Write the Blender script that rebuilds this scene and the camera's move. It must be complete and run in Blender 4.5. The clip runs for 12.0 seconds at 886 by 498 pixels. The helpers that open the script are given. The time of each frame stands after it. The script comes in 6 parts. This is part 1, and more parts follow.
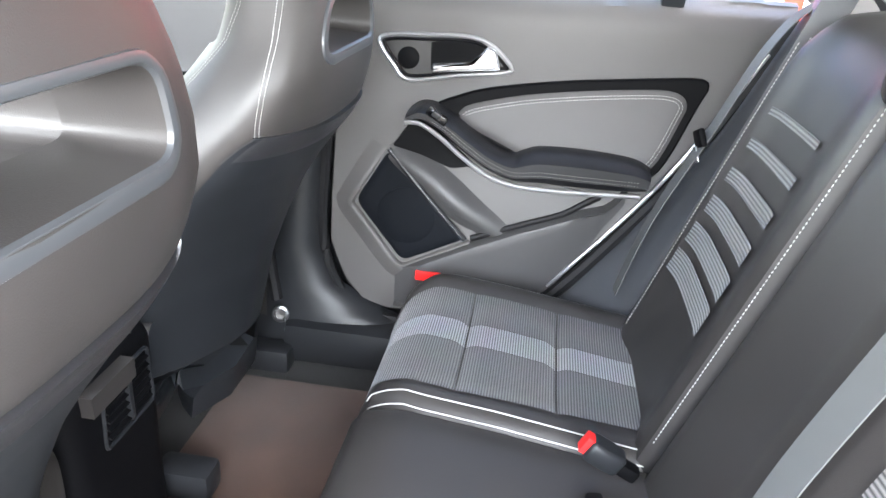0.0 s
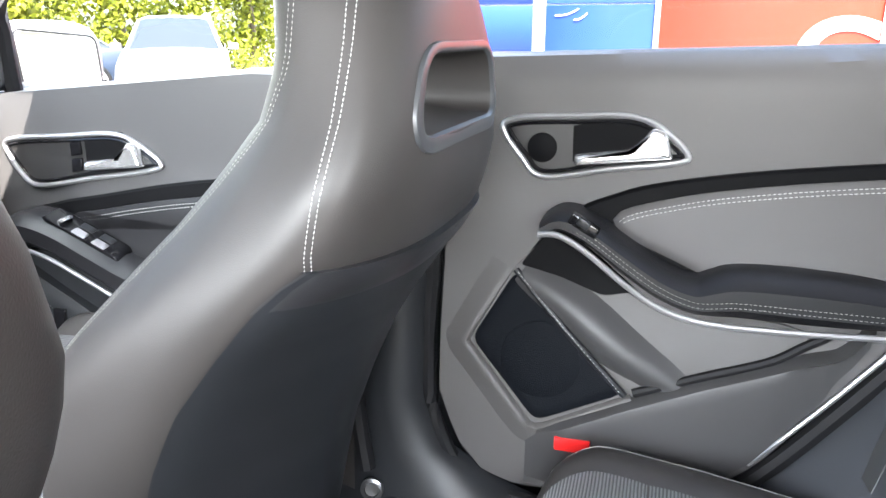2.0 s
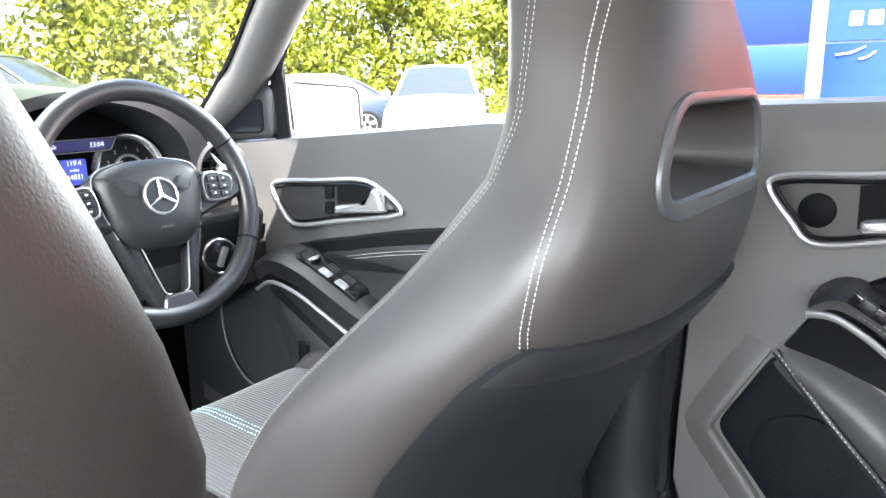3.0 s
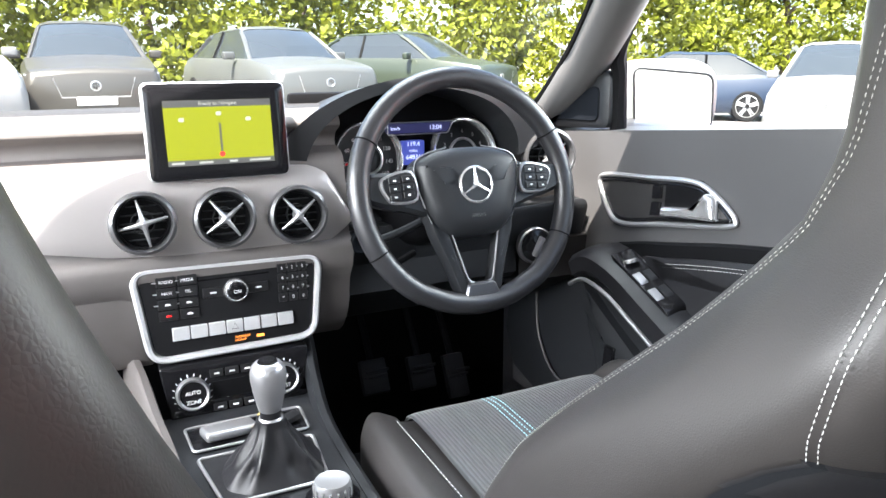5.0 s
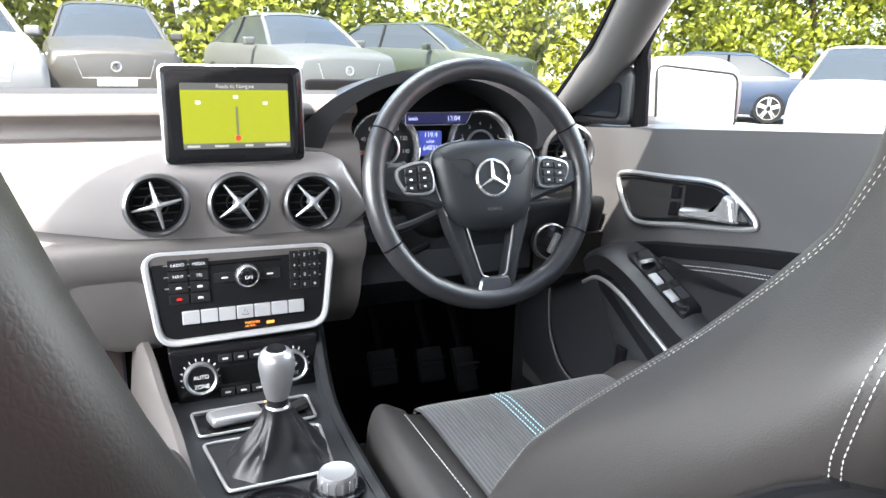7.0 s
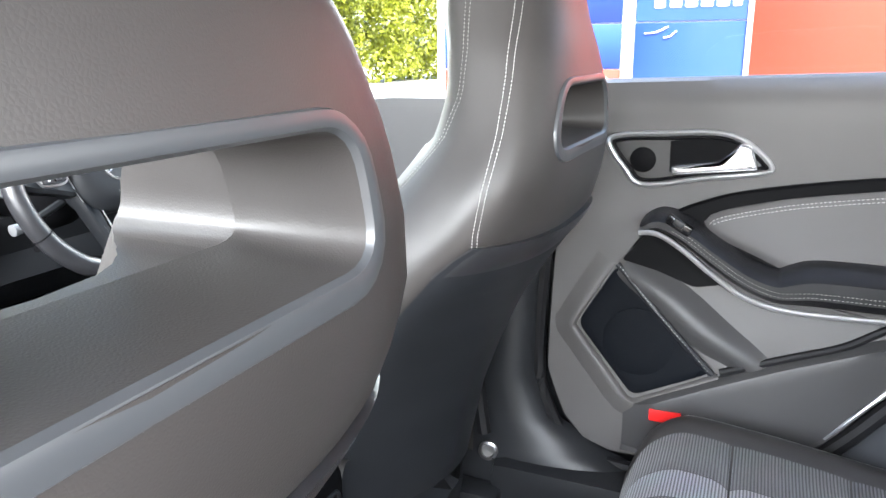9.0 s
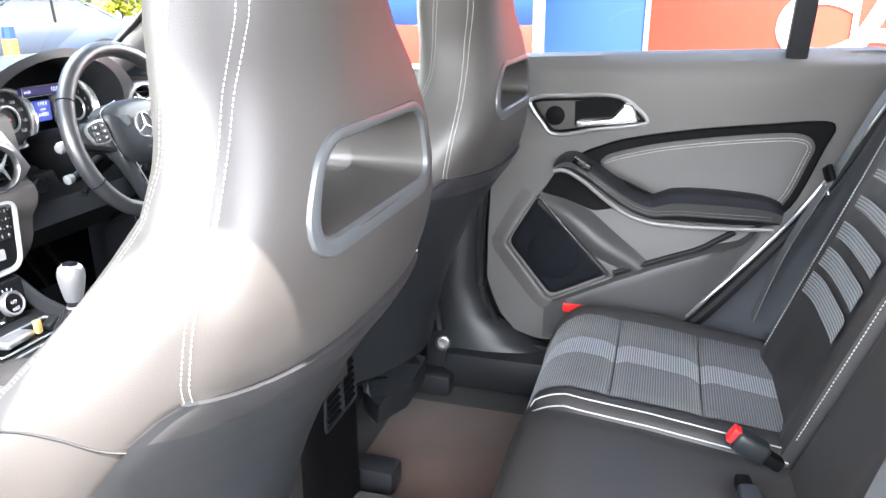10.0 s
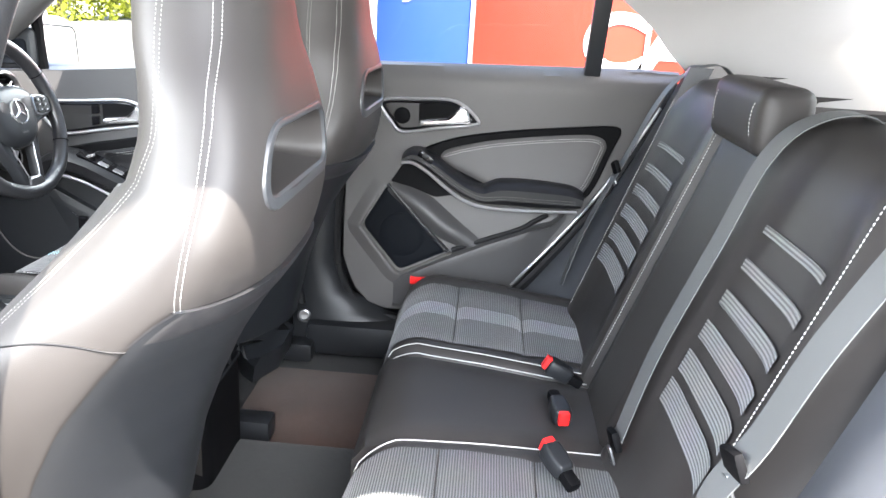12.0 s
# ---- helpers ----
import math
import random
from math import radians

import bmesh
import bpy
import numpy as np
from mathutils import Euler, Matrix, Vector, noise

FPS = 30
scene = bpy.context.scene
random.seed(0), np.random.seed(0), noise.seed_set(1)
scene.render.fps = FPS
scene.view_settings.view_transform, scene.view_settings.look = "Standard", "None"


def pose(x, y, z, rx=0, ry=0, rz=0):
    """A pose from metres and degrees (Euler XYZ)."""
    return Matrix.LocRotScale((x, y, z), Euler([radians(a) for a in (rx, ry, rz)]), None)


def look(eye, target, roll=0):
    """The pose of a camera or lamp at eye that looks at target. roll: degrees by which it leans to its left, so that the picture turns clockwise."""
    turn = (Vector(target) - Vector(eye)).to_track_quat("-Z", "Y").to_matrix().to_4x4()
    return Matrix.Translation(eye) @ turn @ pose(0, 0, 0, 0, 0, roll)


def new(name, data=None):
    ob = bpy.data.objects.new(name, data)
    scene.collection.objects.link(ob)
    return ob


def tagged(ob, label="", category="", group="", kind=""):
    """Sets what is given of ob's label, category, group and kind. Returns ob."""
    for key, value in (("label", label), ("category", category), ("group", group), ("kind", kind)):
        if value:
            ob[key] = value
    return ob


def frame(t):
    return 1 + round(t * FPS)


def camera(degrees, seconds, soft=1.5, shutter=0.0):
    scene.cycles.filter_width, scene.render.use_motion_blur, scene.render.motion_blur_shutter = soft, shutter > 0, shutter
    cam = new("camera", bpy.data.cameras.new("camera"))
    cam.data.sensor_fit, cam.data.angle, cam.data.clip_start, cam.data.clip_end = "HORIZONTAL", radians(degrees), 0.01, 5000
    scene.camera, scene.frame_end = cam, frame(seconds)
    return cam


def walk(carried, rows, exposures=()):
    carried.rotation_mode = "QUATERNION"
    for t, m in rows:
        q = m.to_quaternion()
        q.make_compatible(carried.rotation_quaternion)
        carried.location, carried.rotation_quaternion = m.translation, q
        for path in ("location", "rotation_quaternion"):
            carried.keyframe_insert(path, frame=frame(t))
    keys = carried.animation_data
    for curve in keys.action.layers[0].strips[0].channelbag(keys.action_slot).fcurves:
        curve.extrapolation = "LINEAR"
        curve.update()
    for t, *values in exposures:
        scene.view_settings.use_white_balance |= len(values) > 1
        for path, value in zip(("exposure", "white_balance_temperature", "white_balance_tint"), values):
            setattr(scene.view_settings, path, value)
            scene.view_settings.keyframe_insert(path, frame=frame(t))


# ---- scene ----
cam = camera(62.5, 12.0)
PATH = [
    (0, (-0.734, 0.492, 1.104), (1.082, 0.703, 0.293), 4.0),
    (0.5, (-0.595, 0.526, 1.064), (1.27, 0.758, 0.381), 3.6),
    (1, (-0.504, 0.557, 1.053), (1.379, 0.799, 0.427), 3.0),
    (1.5, (-0.404, 0.582, 1.039), (1.475, 0.929, 0.448), 2.0),
    (2, (-0.342, 0.583, 1.017), (1.493, 1.144, 0.453), 0.1),
    (2.5, (-0.299, 0.599, 1.016), (1.42, 1.492, 0.517), -1.0),
    (3, (-0.27, 0.603, 1.022), (1.3, 1.758, 0.575), -1.0),
    (3.2, (-0.25, 0.601, 1.024), (1.234, 1.873, 0.601), -1.4),
    (3.5, (-0.235, 0.607, 1.029), (1.114, 2.025, 0.616), -1.7),
    (3.7, (-0.222, 0.607, 1.028), (1.035, 2.108, 0.616), -2.0),
    (5.3, (-0.153, 0.634, 1.043), (0.631, 2.403, 0.535), 0.6),
    (5.5, (-0.149, 0.641, 1.04), (0.61, 2.417, 0.519), 1.3),
    (6, (-0.136, 0.633, 1.041), (0.566, 2.427, 0.503), 2.2),
    (6.5, (-0.142, 0.635, 1.038), (0.579, 2.423, 0.508), 2.2),
    (7, (-0.156, 0.634, 1.039), (0.643, 2.393, 0.521), 1.5),
    (7.2, (-0.168, 0.63, 1.036), (0.7, 2.359, 0.529), 1.2),
    (7.5, (-0.197, 0.627, 1.029), (0.874, 2.24, 0.527), 1.3),
    (7.7, (-0.222, 0.617, 1.016), (1.018, 2.106, 0.52), 1.1),
    (9.3, (-0.696, 0.542, 1.064), (1.096, 1.236, 0.51), -0.4),
    (9.5, (-0.788, 0.516, 1.09), (1.007, 1.179, 0.51), -0.2),
    (10, (-0.962, 0.518, 1.11), (0.85, 1.066, 0.465), -0.4),
    (10.5, (-1.095, 0.554, 1.114), (0.756, 0.919, 0.451), 0.0),
    (11, (-1.104, 0.59, 1.114), (0.79, 0.717, 0.485), 1.6),
    (11.5, (-1.141, 0.587, 1.129), (0.761, 0.65, 0.516), 2.9),
    (12, (-1.236, 0.532, 1.147), (0.658, 0.623, 0.512), 3.5),
]
walk(cam, [(t, look(e, g, r)) for t, e, g, r in PATH], [(0.0, 4.2), (1.0, 4.12), (2.5, 3.95), (3.7, 3.85), (5.3, 3.3), (7.0, 3.3), (7.7, 3.4), (9.3, 3.9), (10.0, 3.9), (10.5, 3.8), (12.0, 3.57)])

# ---- world, sun, exposure ----
SUN_DIR = Vector((-0.38, -0.30, 0.87)).normalized()   # towards the sun
world = bpy.data.worlds.new("world")
scene.world = world
world.use_nodes = True
wn = world.node_tree.nodes
sky = wn.new("ShaderNodeTexSky")
sky.sky_type = "NISHITA"
sky.sun_disc = False
sky.sun_elevation = math.asin(SUN_DIR.z)
sky.sun_rotation = math.atan2(SUN_DIR.x, SUN_DIR.y)
sky.air_density, sky.dust_density = 1.0, 3.0
wn["Background"].inputs["Strength"].default_value = 0.12
world.node_tree.links.new(sky.outputs["Color"], wn["Background"].inputs["Color"])
sun = new("sun", bpy.data.lights.new("sun", "SUN"))
sun.data.energy, sun.data.angle, sun.data.color = 5.0, radians(0.6), (1.0, 0.93, 0.85)
sun.matrix_world = SUN_DIR.to_track_quat("Z", "Y").to_matrix().to_4x4()


def sky_panel(name, eye, target, sx, sy, power):
    """Daylight of the open sky outside an opening of the car."""
    lamp = new(name, bpy.data.lights.new(name, "AREA"))
    lamp.data.shape, lamp.data.size, lamp.data.size_y, lamp.data.energy, lamp.data.color = "RECTANGLE", sx, sy, power, (0.95, 0.98, 1.0)
    lamp.matrix_world = look(eye, target)


sky_panel("door_daylight", (-1.60, 0.22, 1.35), (0.0, 0.55, 0.6), 1.2, 0.9, 8)
sky_panel("rear_window_daylight", (0.0, -1.05, 1.35), (0.0, 0.6, 0.8), 1.1, 0.5, 5.5)
sky_panel("windscreen_daylight", (0.1, 1.95, 1.62), (0.15, 1.3, 0.6), 1.1, 0.5, 3.2)
sky_panel("side_window_daylight", (-0.95, 1.45, 1.15), (0.2, 1.15, 0.7), 0.8, 0.35, 6)
sky_panel("right_window_daylight", (0.98, 1.40, 1.22), (-0.2, 1.0, 0.7), 0.8, 0.35, 2.2)


# ---- materials ----
def mat(name, color, rough=0.5, metal=0.0, spec=0.5, var=0.15, vscale=6.0, bump=0.0, bscale=400.0, bkind="noise",
        coat=0.0, sheen=0.0, emit=None, estr=0.0):
    """A surface with colour drift at a coarse scale and relief at a fine one (object space, metres)."""
    m = bpy.data.materials.new(name)
    m.use_nodes = True
    n, l = m.node_tree.nodes, m.node_tree.links
    b = n["Principled BSDF"]
    b.inputs["Roughness"].default_value = rough
    b.inputs["Metallic"].default_value = metal
    b.inputs["Specular IOR Level"].default_value = spec
    b.inputs["Coat Weight"].default_value = coat
    b.inputs["Sheen Weight"].default_value = sheen
    tc = n.new("ShaderNodeTexCoord")
    if var > 0:
        nz = n.new("ShaderNodeTexNoise")
        nz.inputs["Scale"].default_value = vscale
        nz.inputs["Detail"].default_value = 5
        l.new(tc.outputs["Object"], nz.inputs["Vector"])
        ramp = n.new("ShaderNodeMix")
        ramp.data_type = "RGBA"
        ramp.inputs[6].default_value = (*[c * (1 - var) for c in color], 1)
        ramp.inputs[7].default_value = (*[min(1, c * (1 + var)) for c in color], 1)
        l.new(nz.outputs["Fac"], ramp.inputs[0])
        l.new(ramp.outputs[2], b.inputs["Base Color"])
        mr = n.new("ShaderNodeMapRange")
        mr.inputs[3].default_value = max(0.02, rough - 0.07)
        mr.inputs[4].default_value = min(1, rough + 0.07)
        l.new(nz.outputs["Fac"], mr.inputs[0])
        l.new(mr.outputs[0], b.inputs["Roughness"])
    else:
        b.inputs["Base Color"].default_value = (*color, 1)
    if bump > 0:
        if bkind == "leather":
            t = n.new("ShaderNodeTexVoronoi")
            t.feature = "DISTANCE_TO_EDGE"
        else:
            t = n.new("ShaderNodeTexNoise")
            t.inputs["Detail"].default_value = 3
        t.inputs["Scale"].default_value = bscale
        l.new(tc.outputs["Object"], t.inputs["Vector"])
        bp = n.new("ShaderNodeBump")
        bp.inputs["Strength"].default_value = bump
        bp.inputs["Distance"].default_value = 0.001
        l.new(t.outputs[0], bp.inputs["Height"])
        l.new(bp.outputs[0], b.inputs["Normal"])
    if emit:
        b.inputs["Emission Color"].default_value = (*emit, 1)
        b.inputs["Emission Strength"].default_value = estr
    return m


def ribbed(name, dark, light, axis="Y", period=0.0045, band=None):
    """Ribbed woven cloth: fine ribs along one axis."""
    m = bpy.data.materials.new(name)
    m.use_nodes = True
    n, l = m.node_tree.nodes, m.node_tree.links
    b = n["Principled BSDF"]
    b.inputs["Roughness"].default_value = 0.85
    b.inputs["Sheen Weight"].default_value = 0.25
    tc = n.new("ShaderNodeTexCoord")
    w = n.new("ShaderNodeTexWave")
    w.bands_direction = axis
    w.inputs["Scale"].default_value = 0.314 / period
    w.inputs["Distortion"].default_value = 0.15
    l.new(tc.outputs["Object"], w.inputs["Vector"])
    nz = n.new("ShaderNodeTexNoise")
    nz.inputs["Scale"].default_value = 14
    l.new(tc.outputs["Object"], nz.inputs["Vector"])
    mx = n.new("ShaderNodeMix")
    mx.data_type = "RGBA"
    mx.inputs[6].default_value, mx.inputs[7].default_value = (*dark, 1), (*light, 1)
    l.new(w.outputs["Fac"], mx.inputs[0])
    m2 = n.new("ShaderNodeMix")
    m2.data_type, m2.blend_type = "RGBA", "MULTIPLY"
    m2.inputs[0].default_value = 0.35
    l.new(mx.outputs[2], m2.inputs[6])
    l.new(nz.outputs["Color"], m2.inputs[7])
    l.new(m2.outputs[2], b.inputs["Base Color"])
    bp = n.new("ShaderNodeBump")
    bp.inputs["Strength"].default_value = 0.8
    bp.inputs["Distance"].default_value = 0.0012
    l.new(w.outputs["Fac"], bp.inputs["Height"])
    l.new(bp.outputs[0], b.inputs["Normal"])
    return m


def pane_glass(name, tint=(0.95, 0.98, 0.97)):
    """Thin glazing: clear body with a Fresnel gloss."""
    m = bpy.data.materials.new(name)
    m.use_nodes = True
    n, l = m.node_tree.nodes, m.node_tree.links
    n.remove(n["Principled BSDF"])
    tr, gl, fr, mx = (n.new("ShaderNodeBsdfTransparent"), n.new("ShaderNodeBsdfGlossy"), n.new("ShaderNodeFresnel"), n.new("ShaderNodeMixShader"))
    tr.inputs["Color"].default_value = (*tint, 1)
    gl.inputs["Roughness"].default_value = 0.02
    fr.inputs["IOR"].default_value = 1.45
    l.new(fr.outputs[0], mx.inputs[0])
    l.new(tr.outputs[0], mx.inputs[1])
    l.new(gl.outputs[0], mx.inputs[2])
    l.new(mx.outputs[0], n["Material Output"].inputs["Surface"])
    return m


LEATHER = mat("black_leather", (0.030, 0.0275, 0.0265), 0.47, spec=0.32, var=0.22, vscale=7, bump=0.14, bscale=480, bkind="leather")
LEATHER_PAD = mat("door_leather", (0.009, 0.009, 0.0105), 0.40, spec=0.3, var=0.12, bump=0.3, bscale=700, bkind="leather")
SOFT = mat("soft_plastic", (0.073, 0.069, 0.068), 0.5, spec=0.4, var=0.1, bump=0.25, bscale=900, bkind="leather")
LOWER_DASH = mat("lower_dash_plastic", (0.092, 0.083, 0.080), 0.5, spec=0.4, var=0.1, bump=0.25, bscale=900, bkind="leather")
DASH = mat("dash_top_plastic", (0.018, 0.0168, 0.0164), 0.6, spec=0.25, var=0.1, bump=0.25, bscale=900, bkind="leather")
INSERT = mat("grey_leather", (0.072, 0.068, 0.068), 0.5, spec=0.4, var=0.1, bump=0.3, bscale=800, bkind="leather")
# Darker copy of the soft plastic: the lower door's shade is in its colour.
SOFT_SHADED = mat("shaded_soft_plastic", (0.048, 0.047, 0.048), 0.45, spec=0.45, var=0.1, bump=0.25, bscale=900, bkind="leather")
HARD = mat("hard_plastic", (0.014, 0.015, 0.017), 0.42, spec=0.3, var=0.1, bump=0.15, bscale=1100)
BACKPLATE = mat("seat_back_plastic", (0.014, 0.0155, 0.018), 0.42, spec=0.32, var=0.1, bump=0.15, bscale=1300)
RIM = mat("satin_grey_plastic", (0.040, 0.039, 0.040), 0.40, spec=0.5, var=0.08, bump=0.15, bscale=1300)
GLOSS = mat("gloss_black", (0.006, 0.006, 0.007), 0.12, spec=0.3, var=0.0)
RECESS = mat("handle_recess_plastic", (0.020, 0.0195, 0.0195), 0.4, spec=0.4, var=0.1, bump=0.15, bscale=1100)
QUARTER = mat("quarter_trim_plastic", (0.050, 0.053, 0.060), 0.4, spec=0.5, var=0.08, bump=0.2, bscale=1000)
BLACK = mat("matt_black", (0.003, 0.003, 0.0035), 0.6, spec=0.07, var=0.1, bump=0.2, bscale=900)
RUBBER = mat("black_rubber", (0.008, 0.008, 0.009), 0.6, spec=0.2, var=0.1)
CHROME = mat("satin_chrome", (0.74, 0.74, 0.75), 0.22, metal=0.85, var=0.04, vscale=30)
SILVER = mat("satin_silver", (0.42, 0.42, 0.43), 0.34, metal=0.8, var=0.04, vscale=30)
DARK_SILVER = mat("dark_satin_silver", (0.15, 0.15, 0.155), 0.30, metal=0.85, var=0.06, vscale=40)
PALE_SILVER = mat("pale_satin_silver", (0.60, 0.60, 0.61), 0.38, metal=0.5, var=0.04, vscale=30)
GREYFRAME = mat("grey_bezel", (0.040, 0.043, 0.047), 0.34, spec=0.5, var=0.05)
TRIM = mat("grey_dash_trim", (0.29, 0.27, 0.266), 0.36, metal=0.5, var=0.05, vscale=12, bump=0.08, bscale=1500)
SEAM = mat("grey_thread", (0.27, 0.27, 0.25), 0.8, var=0.1, vscale=200)
THREAD = mat("white_thread", (0.46, 0.455, 0.44), 0.8, var=0.1, vscale=200)
RIB = ribbed("ribbed_cloth", (0.012, 0.012, 0.014), (0.10, 0.10, 0.105))
RIB_LIGHT = ribbed("light_ribbed_cloth", (0.05, 0.05, 0.055), (0.32, 0.33, 0.345))
RIB_X = ribbed("light_striped_cloth", (0.014, 0.014, 0.016), (0.165, 0.17, 0.17), axis="Z", period=0.0055)
CARPET = mat("dark_carpet", (0.011, 0.012, 0.012), 0.95, var=0.35, vscale=25, bump=0.9, bscale=700, sheen=0.1)
MAT_CARPET = mat("brown_mat", (0.062, 0.033, 0.023), 0.95, var=0.6, vscale=9, bump=0.9, bscale=800, sheen=0.2)
BROWN_CARPET = mat("brown_carpet", (0.17, 0.125, 0.115), 0.95, var=0.3, vscale=20, bump=0.9, bscale=700, sheen=0.4)
RED = mat("red_plastic", (0.75, 0.02, 0.02), 0.3, var=0.05)
WEBBING = mat("belt_webbing", (0.095, 0.098, 0.098), 0.7, var=0.1, vscale=40, bump=0.5, bscale=1500)
PILLAR = mat("grey_pillar_cloth", (0.062, 0.060, 0.059), 0.85, var=0.08, bump=0.3, bscale=900)
HEADLINER = mat("grey_headliner", (0.36, 0.35, 0.34), 0.9, var=0.06, bump=0.3, bscale=900)
RIM = mat("smooth_black_leather", (0.018, 0.018, 0.02), 0.34, spec=0.6, var=0.15, vscale=30, bump=0.15, bscale=900, bkind="leather")
DIAL = mat("dial_face", (0.006, 0.006, 0.007), 0.5, spec=0.2, var=0.0)
GLASS = pane_glass("clear_glass", (0.74, 0.78, 0.76))
STEEL = mat("brushed_steel", (0.6, 0.6, 0.6), 0.3, metal=1.0, var=0.05, vscale=60)


# ---- mesh helpers ----
def link_mesh(name, me, material, parent=None, label=""):
    ob = new(name, me)
    if material:
        me.materials.append(material)
    if parent:
        ob.parent = parent
    if label:
        ob["label"] = label
    return ob


def pydata(name, verts, faces, material, parent=None, label="", smooth=True):
    me = bpy.data.meshes.new(name)
    me.from_pydata([tuple(v) for v in verts], [], faces)
    me.validate()
    if smooth:
        me.polygons.foreach_set("use_smooth", [True] * len(me.polygons))
        me.set_sharp_from_angle(angle=radians(40))
    me.update()
    return link_mesh(name, me, material, parent, label)


def part(name, bm, material, parent=None, label=""):
    me = bpy.data.meshes.new(name)
    bm.normal_update()
    bm.to_mesh(me)
    bm.free()
    me.polygons.foreach_set("use_smooth", [True] * len(me.polygons))
    me.set_sharp_from_angle(angle=radians(40))
    return link_mesh(name, me, material, parent, label)


def thing(name, label, category, group="", loc=(0, 0, 0), kind=""):
    return tagged(new(name), label, category, group, kind) if loc == (0, 0, 0) else _moved(tagged(new(name), label, category, group, kind), loc)


def _moved(ob, loc):
    ob.location = loc
    return ob


def spline(pts, n=8, closed=False):
    """Catmull-Rom through points of any dimension."""
    p = [np.array(q, float) for q in pts]
    out, m = [], len(p)
    for i in range(m if closed else m - 1):
        g = (lambda k: p[k % m]) if closed else (lambda k: p[min(max(k, 0), m - 1)])
        a, b, c, d = g(i - 1), g(i), g(i + 1), g(i + 2)
        for k in range(n):
            t = k / n
            out.append(0.5 * (2 * b + (c - a) * t + (2 * a - 5 * b + 4 * c - d) * t * t + (3 * b - a - 3 * c + d) * t ** 3))
    if not closed:
        out.append(p[-1])
    return out


def rounded(pts, r=0.01, n=4):
    """A closed 2D outline with its corners rounded."""
    out, m = [], len(pts)
    for i in range(m):
        a, b, c = (np.array(pts[(i + k) % m], float) for k in (-1, 0, 1))
        u, v = a - b, c - b
        lu, lv = np.linalg.norm(u), np.linalg.norm(v)
        q = min(r, lu * 0.45, lv * 0.45)
        s, e = b + u / lu * q, b + v / lv * q
        for k in range(n + 1):
            t = k / n
            out.append((1 - t) ** 2 * s + 2 * t * (1 - t) * b + t * t * e)
    return out


def offset(pts, d):
    """A closed 2D outline moved inwards by d."""
    p = np.array(pts, float)
    area = 0.5 * np.sum(p[:, 0] * np.roll(p[:, 1], -1) - np.roll(p[:, 0], -1) * p[:, 1])
    t = np.roll(p, -1, 0) - np.roll(p, 1, 0)
    t /= np.maximum(np.linalg.norm(t, axis=1, keepdims=True), 1e-9)
    nrm = np.stack([-t[:, 1], t[:, 0]], 1) * (1 if area > 0 else -1)
    return p + nrm * d


def loft(name, rings, material, parent=None, label="", closed=True, cap0=False, cap1=False, smooth=True):
    n = len(rings[0])
    verts = [v for r in rings for v in r]
    faces = []
    for i in range(len(rings) - 1):
        for j in range(n if closed else n - 1):
            k = (j + 1) % n
            faces.append((i * n + j, i * n + k, (i + 1) * n + k, (i + 1) * n + j))
    if cap0:
        faces.append(tuple(range(n))[::-1])
    if cap1:
        faces.append(tuple(range((len(rings) - 1) * n, len(rings) * n)))
    ob = pydata(name, verts, faces, material, parent, label, smooth)
    bm = bmesh.new()
    bm.from_mesh(ob.data)
    bmesh.ops.recalc_face_normals(bm, faces=bm.faces)
    bm.to_mesh(ob.data)
    bm.free()
    return ob


def slab(name, outline, place, steps, material, parent=None, label=""):
    """A plate: the 2D outline swept through steps of (inset, height), capped; place(u, v, h) gives 3D."""
    rings = [[place(u, v, h) for u, v in offset(outline, d)] for d, h in steps]
    last = np.array(offset(outline, steps[-1][0]))
    mid = last.mean(0)
    if len(last) > 14 or place is on_door:
        rings += [[place(*(mid + (p - mid) * k), steps[-1][1]) for p in last] for k in (0.85, 0.7, 0.55, 0.4, 0.25, 0.1)]
    return loft(name, rings, material, parent, label, cap0=True, cap1=True)


def tube(name, pts, r, material, parent=None, label="", seg=8, closed=False, flat=None):
    """A round bar along 3D points; r may be a list."""
    p = [Vector(q) for q in pts]
    n = len(p)
    rr = r if isinstance(r, (list, tuple)) else [r] * n
    rings, up = [], Vector((0.13, 0.21, 0.97)) if flat is None else Vector(flat)
    for i in range(n):
        a = p[(i - 1) % n] if closed or i > 0 else p[i]
        b = p[(i + 1) % n] if closed or i < n - 1 else p[i]
        t = (b - a).normalized()
        x = t.cross(up)
        if x.length < 1e-4:
            x = t.cross(Vector((1, 0, 0)))
        x.normalize()
        y = x.cross(t)
        rings.append([p[i] + (x * math.cos(k * math.tau / seg) + y * math.sin(k * math.tau / seg)) * rr[i] for k in range(seg)])
    if closed:
        rings.append(rings[0])
    return loft(name, rings, material, parent, label, cap0=not closed, cap1=not closed)


def box(name, centre, size, material, parent=None, label="", bevel=0.004, seg=2, rot=None):
    bm = bmesh.new()
    bmesh.ops.create_cube(bm, size=1.0)
    bmesh.ops.scale(bm, vec=size, verts=bm.verts)
    if bevel > 0:
        bmesh.ops.bevel(bm, geom=bm.edges[:], offset=min(bevel, min(size) * 0.45), segments=seg, affect="EDGES", profile=0.6)
    if rot:
        bmesh.ops.rotate(bm, verts=bm.verts, matrix=Euler([radians(a) for a in rot]).to_matrix())
    bmesh.ops.translate(bm, vec=centre, verts=bm.verts)
    return part(name, bm, material, parent, label)


